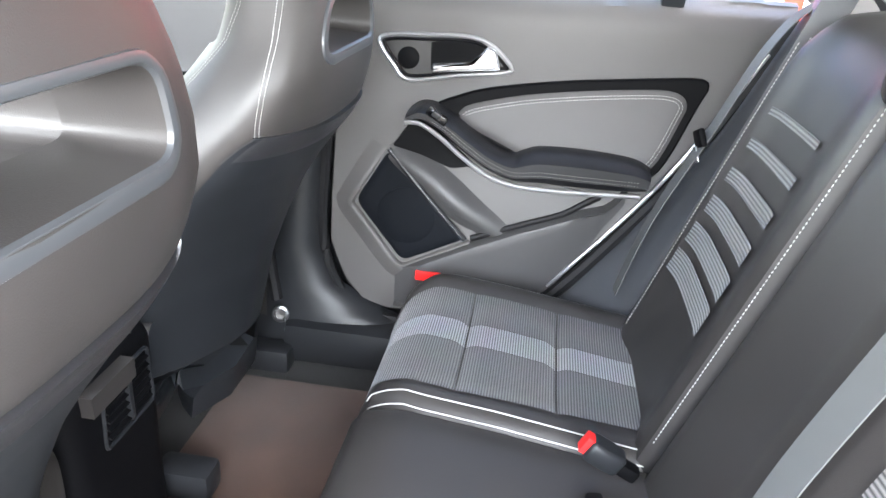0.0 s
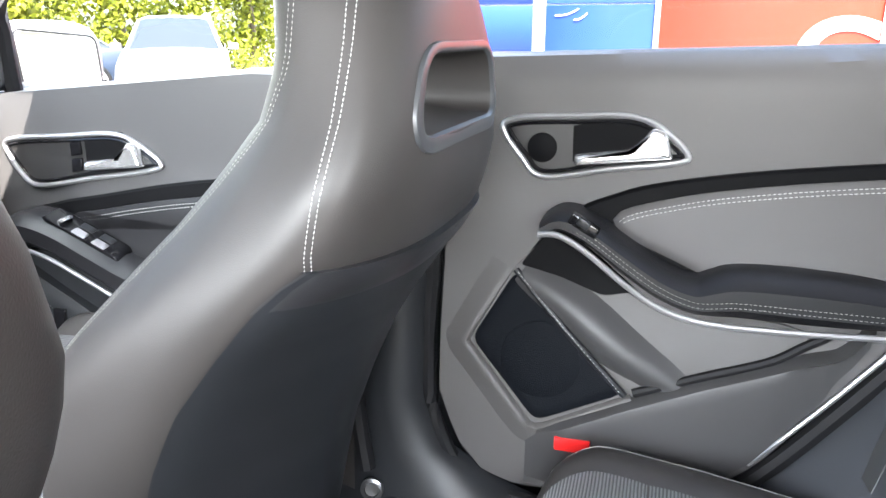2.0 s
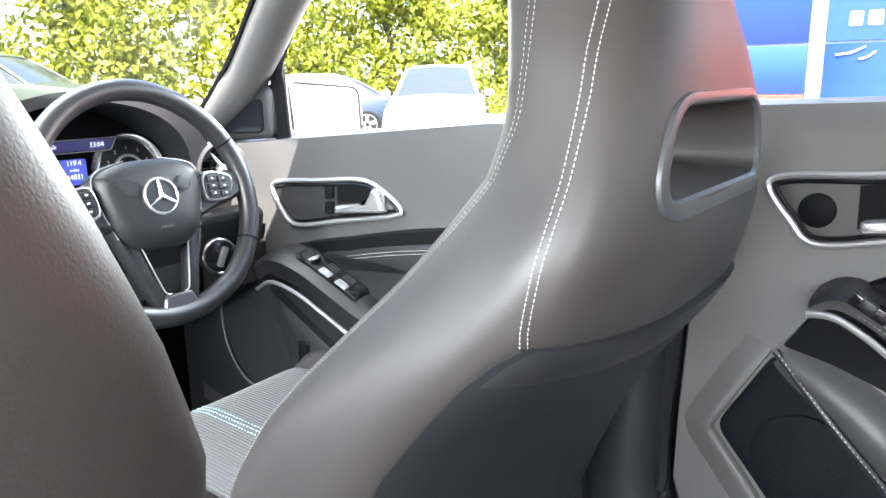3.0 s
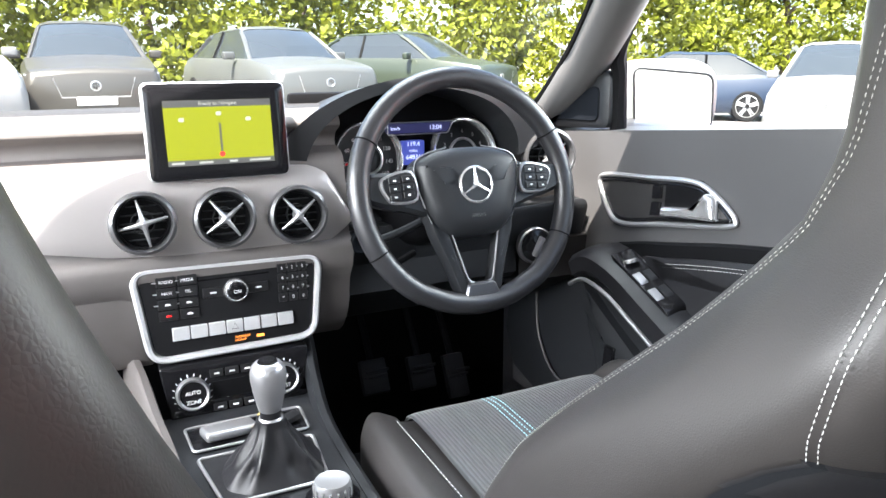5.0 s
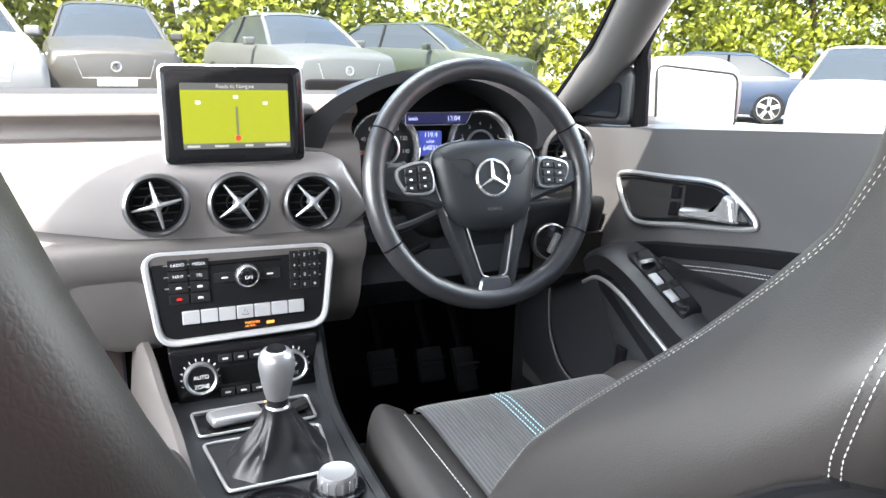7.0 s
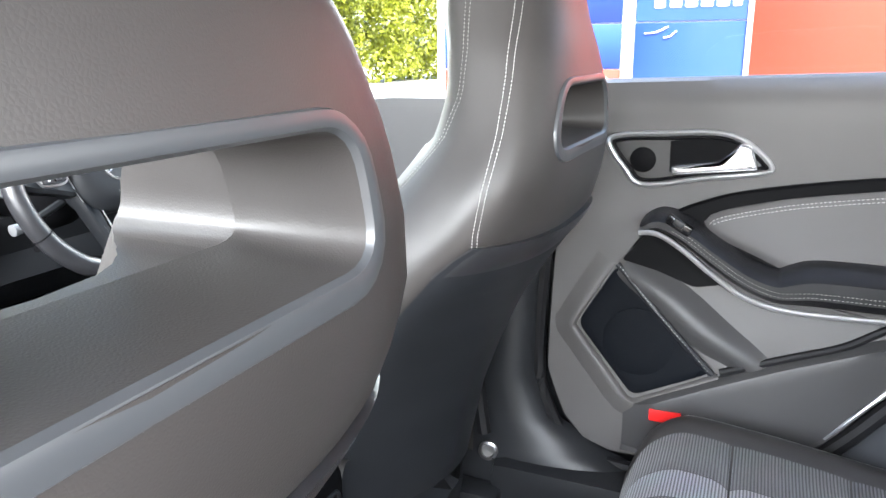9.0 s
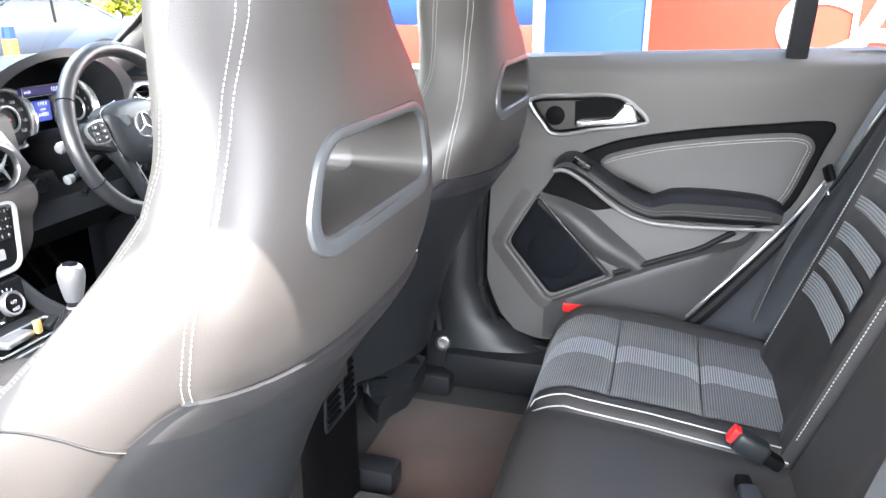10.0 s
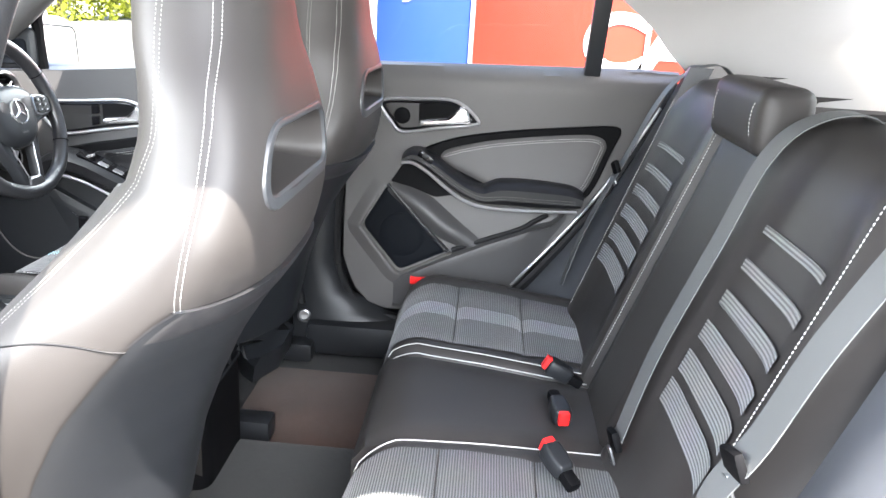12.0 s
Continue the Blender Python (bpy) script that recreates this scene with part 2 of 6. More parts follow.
def lathe(name, profile, centre, axis, material, parent=None, label="", seg=32, cap=True):
    """Turned part: profile of (radius, height) along axis."""
    q = Vector(axis).to_track_quat("Z", "Y")
    rings = [[Vector(centre) + q @ Vector((r * math.cos(k * math.tau / seg), r * math.sin(k * math.tau / seg), h)) for k in range(seg)] for r, h in profile]
    return loft(name, rings, material, parent, label, cap0=cap, cap1=cap)


def stitch(name, pts, parent, length=0.006, gap=0.003, r=0.0009, material=None, label="white contrast stitching"):
    """A row of short thread loops along 3D points."""
    p = [Vector(q) for q in pts]
    verts, faces, along, acc = [], [], 0.0, []
    cum = [0.0]
    for a, b in zip(p, p[1:]):
        cum.append(cum[-1] + (b - a).length)

    def at(s):
        i = min(max(np.searchsorted(cum, s) - 1, 0), len(p) - 2)
        t = (s - cum[i]) / max(cum[i + 1] - cum[i], 1e-9)
        return p[i].lerp(p[i + 1], t), (p[i + 1] - p[i]).normalized()
    s = 0.0
    while s + length < cum[-1]:
        a, t = at(s)
        b, _ = at(s + length)
        x = t.cross(Vector((0.2, 0.3, 0.93))).normalized()
        y = x.cross(t)
        k = len(verts)
        m = (a + b) / 2
        for c, w in ((a, 0.4), (m, 1.0), (b, 0.4)):
            verts += [c + x * r * w, c + y * r * w, c - x * r * w, c - y * r * w]
        for i in (0, 4):
            for j in range(4):
                faces.append((k + i + j, k + i + (j + 1) % 4, k + i + 4 + (j + 1) % 4, k + i + 4 + j))
        s += length + gap
    return pydata(name, verts, faces, material or THREAD, parent, label)


def lerp_table(tab, z):
    """Piecewise-linear lookup; rows (z, a, b, ...)."""
    tab = sorted(tab)
    zs = [r[0] for r in tab]
    return [float(np.interp(z, zs, [r[k] for r in tab])) for k in range(1, len(tab[0]))]


# ---- car shell (setting) ----
def setting(ob, label, category=""):
    return tagged(ob, label, category, kind="structure")


GROUND = -0.25
setting(box("floor", (0, 1.0, 0.09), (1.46, 2.9, 0.08), CARPET, bevel=0.01), "dark carpeted cabin floor of the car", "floor")
setting(box("floor_tunnel", (0, 0.95, 0.17), (0.24, 0.95, 0.12), CARPET, bevel=0.03), "raised carpeted tunnel along the cabin floor", "floor")
setting(box("ceiling", (0, 0.58, 1.355), (1.30, 1.76, 0.05), HEADLINER, bevel=0.02), "pale grey cloth headliner of the car", "ceiling")


def side_wall(sign, y0, y1, name):
    return setting(box(name, (sign * 0.86, (y0 + y1) / 2, 0.42), (0.12, y1 - y0, 1.0), HARD, bevel=0.02), "outer door skin closing the cabin side", "wall")


side_wall(1, -0.7, 2.6, "wall_right")
side_wall(-1, 1.02, 2.6, "wall_left_front")
side_wall(-1, -0.9, 0.0, "wall_left_rear")
setting(box("wall_front", (0, 2.55, 0.35), (1.6, 0.1, 1.1), BLACK, bevel=0.02), "dark bulkhead ahead of the dashboard", "wall")
setting(box("wall_rear", (0, -0.75, 0.5), (1.6, 0.08, 0.95), BLACK, bevel=0.02), "dark bulkhead behind the rear seat", "wall")


def pillar(name, pts, r, material, label, flat=None, squash=1.0):
    ob = tube(name, spline(pts, 6), r, material, flat=flat, seg=14)
    return setting(ob, label, "pillar")


for s, side in ((1, "right"), (-1, "left")):
    pillar("pillar_a_" + side, [(s * 0.80, 2.12, 0.86), (s * 0.74, 1.86, 1.02), (s * 0.66, 1.60, 1.20), (s * 0.60, 1.35, 1.33)], [0.05] * 7 + [0.045] * 12, PILLAR, "grey cloth-covered windscreen pillar")
    pillar("pillar_b_" + side, [(s * 0.78, 0.98, 0.20), (s * 0.76, 0.97, 0.65), (s * 0.73, 0.96, 1.0), (s * 0.60, 0.90, 1.33)], 0.045, HARD, "dark plastic door pillar with belt slot")
    pillar("roof_rail_" + side, [(s * 0.655, 1.45, 1.31), (s * 0.655, 0.8, 1.33), (s * 0.635, 0.2, 1.29)], 0.05, HEADLINER, "cloth-covered roof rail")
    fr = spline([(0.80, -0.14, 0.90), (0.735, 0.035, 1.045), (0.71, 0.115, 1.125), (0.685, 0.215, 1.195), (0.64, 0.36, 1.29)], 5)
    bk = spline([(0.78, -0.80, 0.86), (0.71, -0.75, 1.06), (0.66, -0.62, 1.18), (0.60, -0.42, 1.28), (0.54, -0.10, 1.34)], 5)
    setting(loft("trim_pillar_panel_" + side, [[(s * (a[0] + (b[0] - a[0]) * t - 0.03 * math.sin(math.pi * t)), a[1] + (b[1] - a[1]) * t, a[2] + (b[2] - a[2]) * t) for t in np.linspace(-0.03, 1, 9)] for a, b in zip(fr, bk)], HEADLINER, closed=False), "pale grey cloth panel lining the rear roof pillar", "trim")
    setting(tube("trim_screen_seal_" + side, spline([(s * 0.752, 2.10, 0.90), (s * 0.688, 1.83, 1.06), (s * 0.608, 1.58, 1.24), (s * 0.558, 1.36, 1.35)], 6), 0.009, BLACK), "black rubber edge along the windscreen pillar", "trim")
hd = []
for x in np.linspace(-0.64, 0.64, 24):
    y = 1.665 - 0.36 * x * x
    hd.append([(x, y, 1.285), (x, y + 0.012, 1.30), (x, y, 1.32), (x, 1.2, 1.38), (x, 1.2, 1.33), (x, 1.4, 1.325)])
setting(loft("windscreen_header", hd, HEADLINER, cap0=True, cap1=True), "cloth-covered header over the windscreen", "trim")
setting(box("rear_header", (0, -0.25, 1.30), (1.15, 0.12, 0.06), HEADLINER, bevel=0.02), "cloth-covered header over the rear window", "trim")
setting(box("parcel_shelf", (0, -0.42, 0.94), (1.3, 0.62, 0.04), BLACK, bevel=0.01), "black carpeted shelf behind the rear seat", "trim")


def pane(name, corners, label):
    ob = pydata(name, corners, [(0, 1, 2, 3)], GLASS, smooth=False)
    ob.visible_shadow = False
    return setting(ob, label, "window")


pane("window_1", [(-0.78, 2.30, 0.92), (0.78, 2.30, 0.92), (0.62, 1.53, 1.31), (-0.62, 1.53, 1.31)], "clear raked windscreen glass")
pane("window_2", [(0.79, 1.80, 0.93), (0.79, 1.02, 0.97), (0.64, 1.00, 1.31), (0.68, 1.55, 1.21)], "clear side window glass of the front door")
pane("window_3", [(0.79, 0.92, 0.97), (0.79, 0.27, 1.00), (0.67, 0.30, 1.27), (0.64, 0.90, 1.31)], "clear side window glass of the rear door")
pane("window_4", [(-0.60, -0.95, 0.95), (0.60, -0.95, 0.95), (0.56, -0.28, 1.30), (-0.56, -0.28, 1.30)], "clear raked rear window glass")


# ---- rear right door ----
def door_x(z):
    return float(np.interp(z, [0.28, 0.43, 0.56, 0.67, 0.80, 0.95, 0.985, 1.0], [0.690, 0.690, 0.700, 0.722, 0.737, 0.737, 0.750, 0.78]))


def on_door(y, z, h):
    return (door_x(z) - h, y, z)


def door_card(name, y0, y1, zlow, ztop, material, parent, ny=48, nz=34):
    rows = []
    for i in range(ny + 1):
        y = y0 + (y1 - y0) * i / ny
        a, b = zlow(y), ztop(y)
        col = [(door_x(a + (b - a) * k / nz), y, a + (b - a) * k / nz) for k in range(nz + 1)]
        col.append((0.80, y, b + 0.006))
        rows.append(col)
    return loft(name, rows, material, parent, closed=False)


def ring_tube(name, outline, h, r, material, parent, label="", place=on_door):
    return tube(name, [place(u, v, h) for u, v in outline], r, material, parent, label, closed=True, flat=(1, 0, 0))


def bezel(outline, parent, tweeter=None, lever=None, lock=None):
    ol = spline(outline, 6, closed=True)
    slab("handle_recess", offset(ol, 0.004), on_door, [(0, -0.004), (0, 0.003), (0.003, 0.004)], RECESS, parent, "dark grey handle recess")
    ring_tube("chrome_surround", ol, 0.004, 0.0046, SILVER, parent, "satin chrome surround")
    ring_tube("dark_lip", offset(ol, 0.009), 0.004, 0.003, GLOSS, parent)
    y0, z0, y1, z1 = lever
    pts = [(y0, z0 - 0.006), (y0, z0 + 0.010), ((y0 + y1) / 2 - 0.01, (z0 + z1) / 2 + 0.012), (y1 + 0.03, z1 + 0.036), (y1 + 0.012, z1 + 0.03), (y1, z1 - 0.006)]
    slab("scoop", [(y0 + 0.004, z0 - 0.004), (y0 + 0.006, z0 + 0.052), (y1 + 0.05, z1 + 0.052), (y1 + 0.01, z1 + 0.01)], on_door, [(0, 0.0), (0.002, 0.0055)], BLACK, parent, "black finger scoop")
    slab("door_lever", rounded(pts, 0.006), on_door, [(0, 0.004), (0, 0.016), (0.003, 0.021), (0.006, 0.022)], CHROME, parent, "satin chrome pull lever")
    if tweeter:
        ty, tz = tweeter
        lathe("tweeter", [(0.022, -0.004), (0.022, 0.0025), (0.020, 0.004), (0.0, 0.0045)], on_door(ty, tz, 0.004), (-1, 0, 0), BLACK, parent, "small round black tweeter grille")
    if lock:
        ly, lz = lock
        for k in (0, 1):
            slab("lock_button", rounded([(ly + 0.012, lz + 0.030 * k), (ly - 0.012, lz + 0.004 + 0.030 * k), (ly - 0.012, lz + 0.028 + 0.030 * k), (ly + 0.012, lz + 0.026 + 0.030 * k)], 0.003), on_door, [(0, 0.003), (0.001, 0.008), (0.002, 0.009)], GLOSS, parent, "black central locking button")


rear_door = thing("door_1", "dark grey rear car door lined in leather, closed", "car door", kind="structure")
ZL = [(0.03, 1.0), (0.06, 0.95), (0.10, 0.885), (0.21, 0.68), (0.42, 0.41), (0.50, 0.335), (0.60, 0.31), (0.78, 0.31), (0.83, 0.325), (0.87, 0.37), (0.895, 0.43), (0.905, 0.50)]
door_card("door_card", 0.03, 0.905, lambda y: lerp_table(ZL, y)[0] if y < 0.9 else 0.46, lambda y: 0.985 + 0.03 * (0.85 - y) if y > 0.1 else 1.005, SOFT, rear_door)
bezel([(0.818, 0.884), (0.795, 0.899), (0.72, 0.904), (0.644, 0.907), (0.595, 0.894), (0.554, 0.857), (0.567, 0.843), (0.66, 0.829), (0.755, 0.813), (0.790, 0.842)], rear_door, tweeter=(0.758, 0.857), lever=(0.709, 0.840, 0.572, 0.856))
INS = [(0.700, 0.760), (0.640, 0.797), (0.560, 0.819), (0.435, 0.840), (0.300, 0.856), (0.195, 0.866), (0.172, 0.852), (0.184, 0.815), (0.238, 0.680), (0.300, 0.660), (0.45, 0.665), (0.60, 0.71)]
slab("insert_border", spline(INS, 5, True), on_door, [(0, -0.004), (0, 0.008), (0.004, 0.012)], BLACK, rear_door, "black trim border round the insert")
PAD = [(0.640, 0.757), (0.550, 0.790), (0.430, 0.812), (0.300, 0.828), (0.240, 0.830), (0.216, 0.815), (0.222, 0.785), (0.262, 0.690), (0.33, 0.662), (0.45, 0.675), (0.56, 0.715)]
PADS = offset(spline(PAD, 5, True), -0.009)
slab("leather_insert", PADS, on_door, [(0, 0.006), (0.001, 0.014), (0.008, 0.019), (0.016, 0.021)], INSERT, rear_door, "black leather insert")
for d in (0.010, 0.016):
    pp = [p for p in offset(PADS, d)][0:38]
    stitch("stitching", [on_door(u, v, 0.0216) for u, v in pp], rear_door, 0.0045, 0.002, 0.0007)
# armrest with its chrome strip
AX = [(0.742, 0.752, 0.010), (0.715, 0.763, 0.014), (0.675, 0.748, 0.017), (0.625, 0.714, 0.019), (0.575, 0.683, 0.021), (0.530, 0.668, 0.024), (0.50, 0.672, 0.031), (0.47, 0.677, 0.035), (0.39, 0.677, 0.036), (0.30, 0.675, 0.031), (0.262, 0.670, 0.020)]
aw = spline([(y, z) for y, z, _ in AX], 5)
ah = [float(h[0]) for h in spline([(h,) for _, _, h in AX], 5)]


def band(name, path, half, x0, x1, material, parent, label=""):
    """A rounded bar across the door following a (y, z) path."""
    rings = []
    for i, (y, z) in enumerate(path):
        a, b = path[max(i - 1, 0)], path[min(i + 1, len(path) - 1)]
        t = np.array([b[0] - a[0], b[1] - a[1]])
        t /= np.linalg.norm(t)
        nx, nz = t[1], -t[0]
        hw = half if not callable(half) else half(i / (len(path) - 1))
        ring = []
        for cx, cn in ((0, 1), (0.55, 1), (0.85, 0.8), (1, 0.4), (1, -0.4), (0.85, -0.8), (0.55, -1), (0, -1)):
            ring.append((x0 + (x1 - x0) * cx, y + nx * hw * cn, z + nz * hw * cn))
        rings.append(ring)
    return loft(name, rings, material, parent, label, cap0=True, cap1=True)


band("armrest", aw, lambda t: ah[round(t * (len(ah) - 1))], 0.735, 0.645, LEATHER_PAD, rear_door, "padded leather armrest with a broad elbow rest")
for lift in (0.004, 0.011):
    stitch("stitching", [(0.6440, y, z - h * 0.40 + lift) for (y, z), h in list(zip(aw, ah))[8:48]], rear_door, 0.004, 0.002, 0.0005, SEAM, "grey armrest stitching")
tube("chrome_strip", [(0.643, y, z) for y, z in spline([(0.745, 0.748), (0.715, 0.748), (0.675, 0.726), (0.625, 0.688), (0.575, 0.657), (0.520, 0.642), (0.440, 0.640), (0.350, 0.643), (0.276, 0.647)], 5)], 0.0045, SILVER, rear_door, "satin chrome armrest strip")
box("window_switch", (0.648, 0.682, 0.765), (0.02, 0.045, 0.016), GLOSS, rear_door, "black window switch", 0.004, rot=(30, 0, 0))
box("switch_rocker", (0.640, 0.682, 0.769), (0.012, 0.018, 0.012), HARD, rear_door, "", 0.003, rot=(30, 0, 0))
# speaker grille, pocket roll and lower lip
GR = rounded([(0.788, 0.668), (0.852, 0.556), (0.745, 0.432), (0.612, 0.497)], 0.018)
GRILLE = mat("speaker_mesh", (0.004, 0.005, 0.007), 0.6, spec=0.08, var=0.1, bump=1.0, bscale=380, bkind="leather")
slab("speaker_grille", GR, on_door, [(0, -0.01), (0, 0.004), (0.004, 0.007)], GRILLE, rear_door, "black perforated speaker grille")
lathe("speaker_ring", [(0.062, 0), (0.062, 0.0015), (0.058, 0.003), (0.03, 0.0042), (0.0, 0.0045)], on_door(0.742, 0.535, 0.007), (-1, 0, 0.05), GRILLE, rear_door)
slab("pocket", [(0.792, 0.672), (0.735, 0.742), (0.70, 0.735), (0.62, 0.678), (0.56, 0.648), (0.40, 0.628), (0.355, 0.612), (0.45, 0.55), (0.54, 0.512), (0.608, 0.495)], on_door, [(0, -0.004), (0.003, 0.003)], SOFT, rear_door, "moulded door pocket")
# Black sheet stands in for the shade under the front of the armrest.
slab("pocket_shade", rounded([(0.738, 0.742), (0.70, 0.728), (0.655, 0.695), (0.60, 0.652), (0.655, 0.640), (0.72, 0.662), (0.785, 0.676)], 0.01), on_door, [(0, 0.0), (0.003, 0.006)], BLACK, rear_door, "shade in the door pocket corner, laid on as a black sheet")
rows = []
for k, (y, z) in enumerate(spline([(0.782, 0.664), (0.700, 0.622), (0.620, 0.565), (0.525, 0.508)], 7)):
    u = k / 21
    wide, high = 0.014 + 0.026 * math.sin(math.pi * min(1.0, 0.12 + 0.75 * u)), 0.004 + 0.022 * math.sin(math.pi * (0.08 + 0.86 * u))
    rows.append([on_door(y + wide * 0.60 * q, z - wide * 0.80 * q, 0.001 + high * math.cos(q * math.pi / 2) ** 1.3) for q in np.linspace(-1, 1, 15)])
loft("pocket_roll", rows, SOFT_SHADED, rear_door, "broad rounded ridge across the door pocket", closed=False)
tube("grille_edge", spline([on_door(0.788, 0.670, 0.008), on_door(0.70, 0.582, 0.012), on_door(0.612, 0.497, 0.012)], 6), 0.0055, HARD, rear_door)
stitch("stitching", [on_door(0.783, 0.668, 0.0145), on_door(0.70, 0.585, 0.0185), on_door(0.617, 0.502, 0.0185)], rear_door, 0.003, 0.004, 0.0006)
lt = [(0.295, 0.640), (0.315, 0.612), (0.335, 0.596), (0.37, 0.586), (0.50, 0.534), (0.61, 0.484), (0.735, 0.422), (0.765, 0.415)]
lb = [(0.295, 0.610), (0.315, 0.58), (0.335, 0.555), (0.345, 0.53), (0.43, 0.418), (0.51, 0.345), (0.60, 0.322), (0.78, 0.322), (0.85, 0.36), (0.885, 0.43), (0.887, 0.44)]
cols = []
for y in np.linspace(0.295, 0.760, 66):
    za, zb = lerp_table(lb, y)[0], lerp_table(lt, y)[0]
    fade = min(1.0, 0.05 + (0.760 - y) / 0.06)
    col = [on_door(y, za, -0.006), on_door(y, za, 0.012)] + [on_door(y, z, fade * (0.012 + 0.020 * min(1.0, (z - za) / max(zb - za, 0.12)))) for z in np.linspace(za + 0.006, zb - 0.008, 9)] + [on_door(y, zb - 0.003, 0.030 * fade), on_door(y, zb, 0.024 * fade), on_door(y, zb + 0.004, -0.006)]
    cols.append(col)
# Same plastic as the card above, coloured darker to stand for shade.
loft("lower_panel", cols, SOFT_SHADED, rear_door, "lower door moulding in soft plastic, darkened for its shade", closed=False)
# Dark tube draws the shadow line at the pocket's lower edge.
tube("pocket_shadow_line", spline([on_door(y, z, 0.006) for y, z in ((0.60, 0.500), (0.50, 0.541), (0.42, 0.572), (0.375, 0.600), (0.345, 0.618))], 5), 0.007, RUBBER, rear_door, "shadow line along the door pocket, drawn as a dark tube")
crest = spline([(0.800, 0.672), (0.828, 0.622), (0.858, 0.566), (0.862, 0.548), (0.850, 0.532), (0.805, 0.478), (0.765, 0.430), (0.752, 0.420), (0.735, 0.420), (0.690, 0.442), (0.64, 0.468), (0.60, 0.488)], 5)
rows = []
for k, (y, z) in enumerate(crest):
    a, b = crest[max(k - 1, 0)], crest[min(k + 1, len(crest) - 1)]
    run = math.hypot(b[0] - a[0], b[1] - a[1])
    ny, nz = -(b[1] - a[1]) / run, (b[0] - a[0]) / run
    tall = min(1.0, 0.25 + k / 12)
    rows.append([on_door(y + ny * d, z + nz * d, h * tall) for d, h in ((-0.009, -0.004), (-0.007, 0.007), (-0.003, 0.0105), (0.002, 0.0105), (0.008, 0.0085), (0.015, 0.0055), (0.024, 0.0025), (0.034, -0.001))])
loft("grille_lip", rows, SOFT, rear_door, "raised lip round the speaker grille", closed=False)
box("door_marker_lamp", (0.664, 0.683, 0.413), (0.012, 0.055, 0.022), RED, rear_door, "red door marker reflector", 0.003)
setting(tube("trim_sill_strip", spline([(0.702, 0.085, 0.925), (0.700, 0.15, 0.80), (0.698, 0.23, 0.665), (0.694, 0.33, 0.53), (0.688, 0.43, 0.412)], 6), 0.0042, SILVER), "bright metal strip along the door opening", "trim")
setting(tube("trim_door_seal", spline([(0.712, 0.045, 0.985), (0.705, 0.125, 0.815), (0.700, 0.205, 0.67), (0.695, 0.305, 0.53), (0.688, 0.41, 0.40), (0.685, 0.5, 0.32), (0.685, 0.62, 0.295)], 6), 0.014, RUBBER), "black rubber door seal", "trim")
setting(tube("trim_front_seal", spline([(0.715, 0.915, 0.98), (0.70, 0.915, 0.74), (0.695, 0.925, 0.50), (0.69, 0.905, 0.39), (0.685, 0.84, 0.30), (0.68, 0.72, 0.285)], 6), 0.012, RUBBER), "black rubber door seal", "trim")
setting(box("trim_window_post", (0.735, 0.262, 1.10), (0.022, 0.044, 0.24), HARD, bevel=0.006, rot=(0, -18, 0)), "black upright bar dividing the rear side window", "trim")

# pillar foot, sill and belt anchor
setting(loft("trim_pillar_foot", [[(0.70 - 0.05 * math.sin(a) * w, y + dy * math.cos(a), z) for a in np.linspace(0, math.pi, 12)] for y, dy, z, w in ((0.965, 0.05, 0.78, 0.7), (0.975, 0.05, 0.6, 0.9), (0.985, 0.058, 0.45, 1.0), (0.975, 0.085, 0.36, 1.1), (0.94, 0.16, 0.30, 1.3), (0.90, 0.24, 0.265, 1.6), (0.90, 0.26, 0.2, 1.7))], HARD, closed=False), "dark grey plastic pillar foot trim", "trim")
setting(box("trim_sill", (0.66, 0.72, 0.235), (0.12, 0.55, 0.10), HARD, bevel=0.03), "dark grey plastic door sill trim", "trim")
anchor = thing("seat_belt_anchor", "black belt strap bolted to the pillar foot", "seat belt")
tube("strap", spline([(0.645, 1.04, 0.62), (0.64, 1.03, 0.45), (0.63, 1.01, 0.33)], 5), 0.014, RUBBER, anchor, flat=(1, 0, 0))
lathe("bolt", [(0.019, -0.006), (0.019, 0.001), (0.0145, 0.003), (0.0125, 0.003), (0.0115, 0.0005), (0.0, 0.0)], (0.622, 1.0, 0.296), (-1, -0.2, 0.2), DARK_SILVER, anchor, "bright steel bolt head")


# ---- front seats ----
SEAT = [  # z, back y, wing front y, half width, narrowing of the back, flare of the front over the back
    (1.33, 0.822, 0.908, 0.044, 0, 0.15), (1.315, 0.815, 0.914, 0.056, 0, 0.15), (1.25, 0.805, 0.925, 0.078, 0, 0.13), (1.15, 0.796, 0.935, 0.108, 0, 0.08), (1.05, 0.785, 0.935, 0.138, 0, -0.01), (1.00, 0.772, 0.930, 0.160, 0, -0.12),
    (0.95, 0.763, 0.932, 0.174, 0, -0.22), (0.90, 0.762, 0.951, 0.190, 0, -0.29), (0.85, 0.763, 0.992, 0.210, 0.05, -0.29), (0.80, 0.772, 1.034, 0.222, 0.14, -0.20), (0.75, 0.801, 1.080, 0.233, 0.26, -0.07), (0.70, 0.836, 1.125, 0.242, 0.36, 0.04),
    (0.65, 0.867, 1.168, 0.248, 0.42, 0.10), (0.58, 0.898, 1.215, 0.251, 0.45, 0.13), (0.50, 0.927, 1.257, 0.251, 0.48, 0.14), (0.36, 0.957, 1.296, 0.251, 0.5, 0.14)]


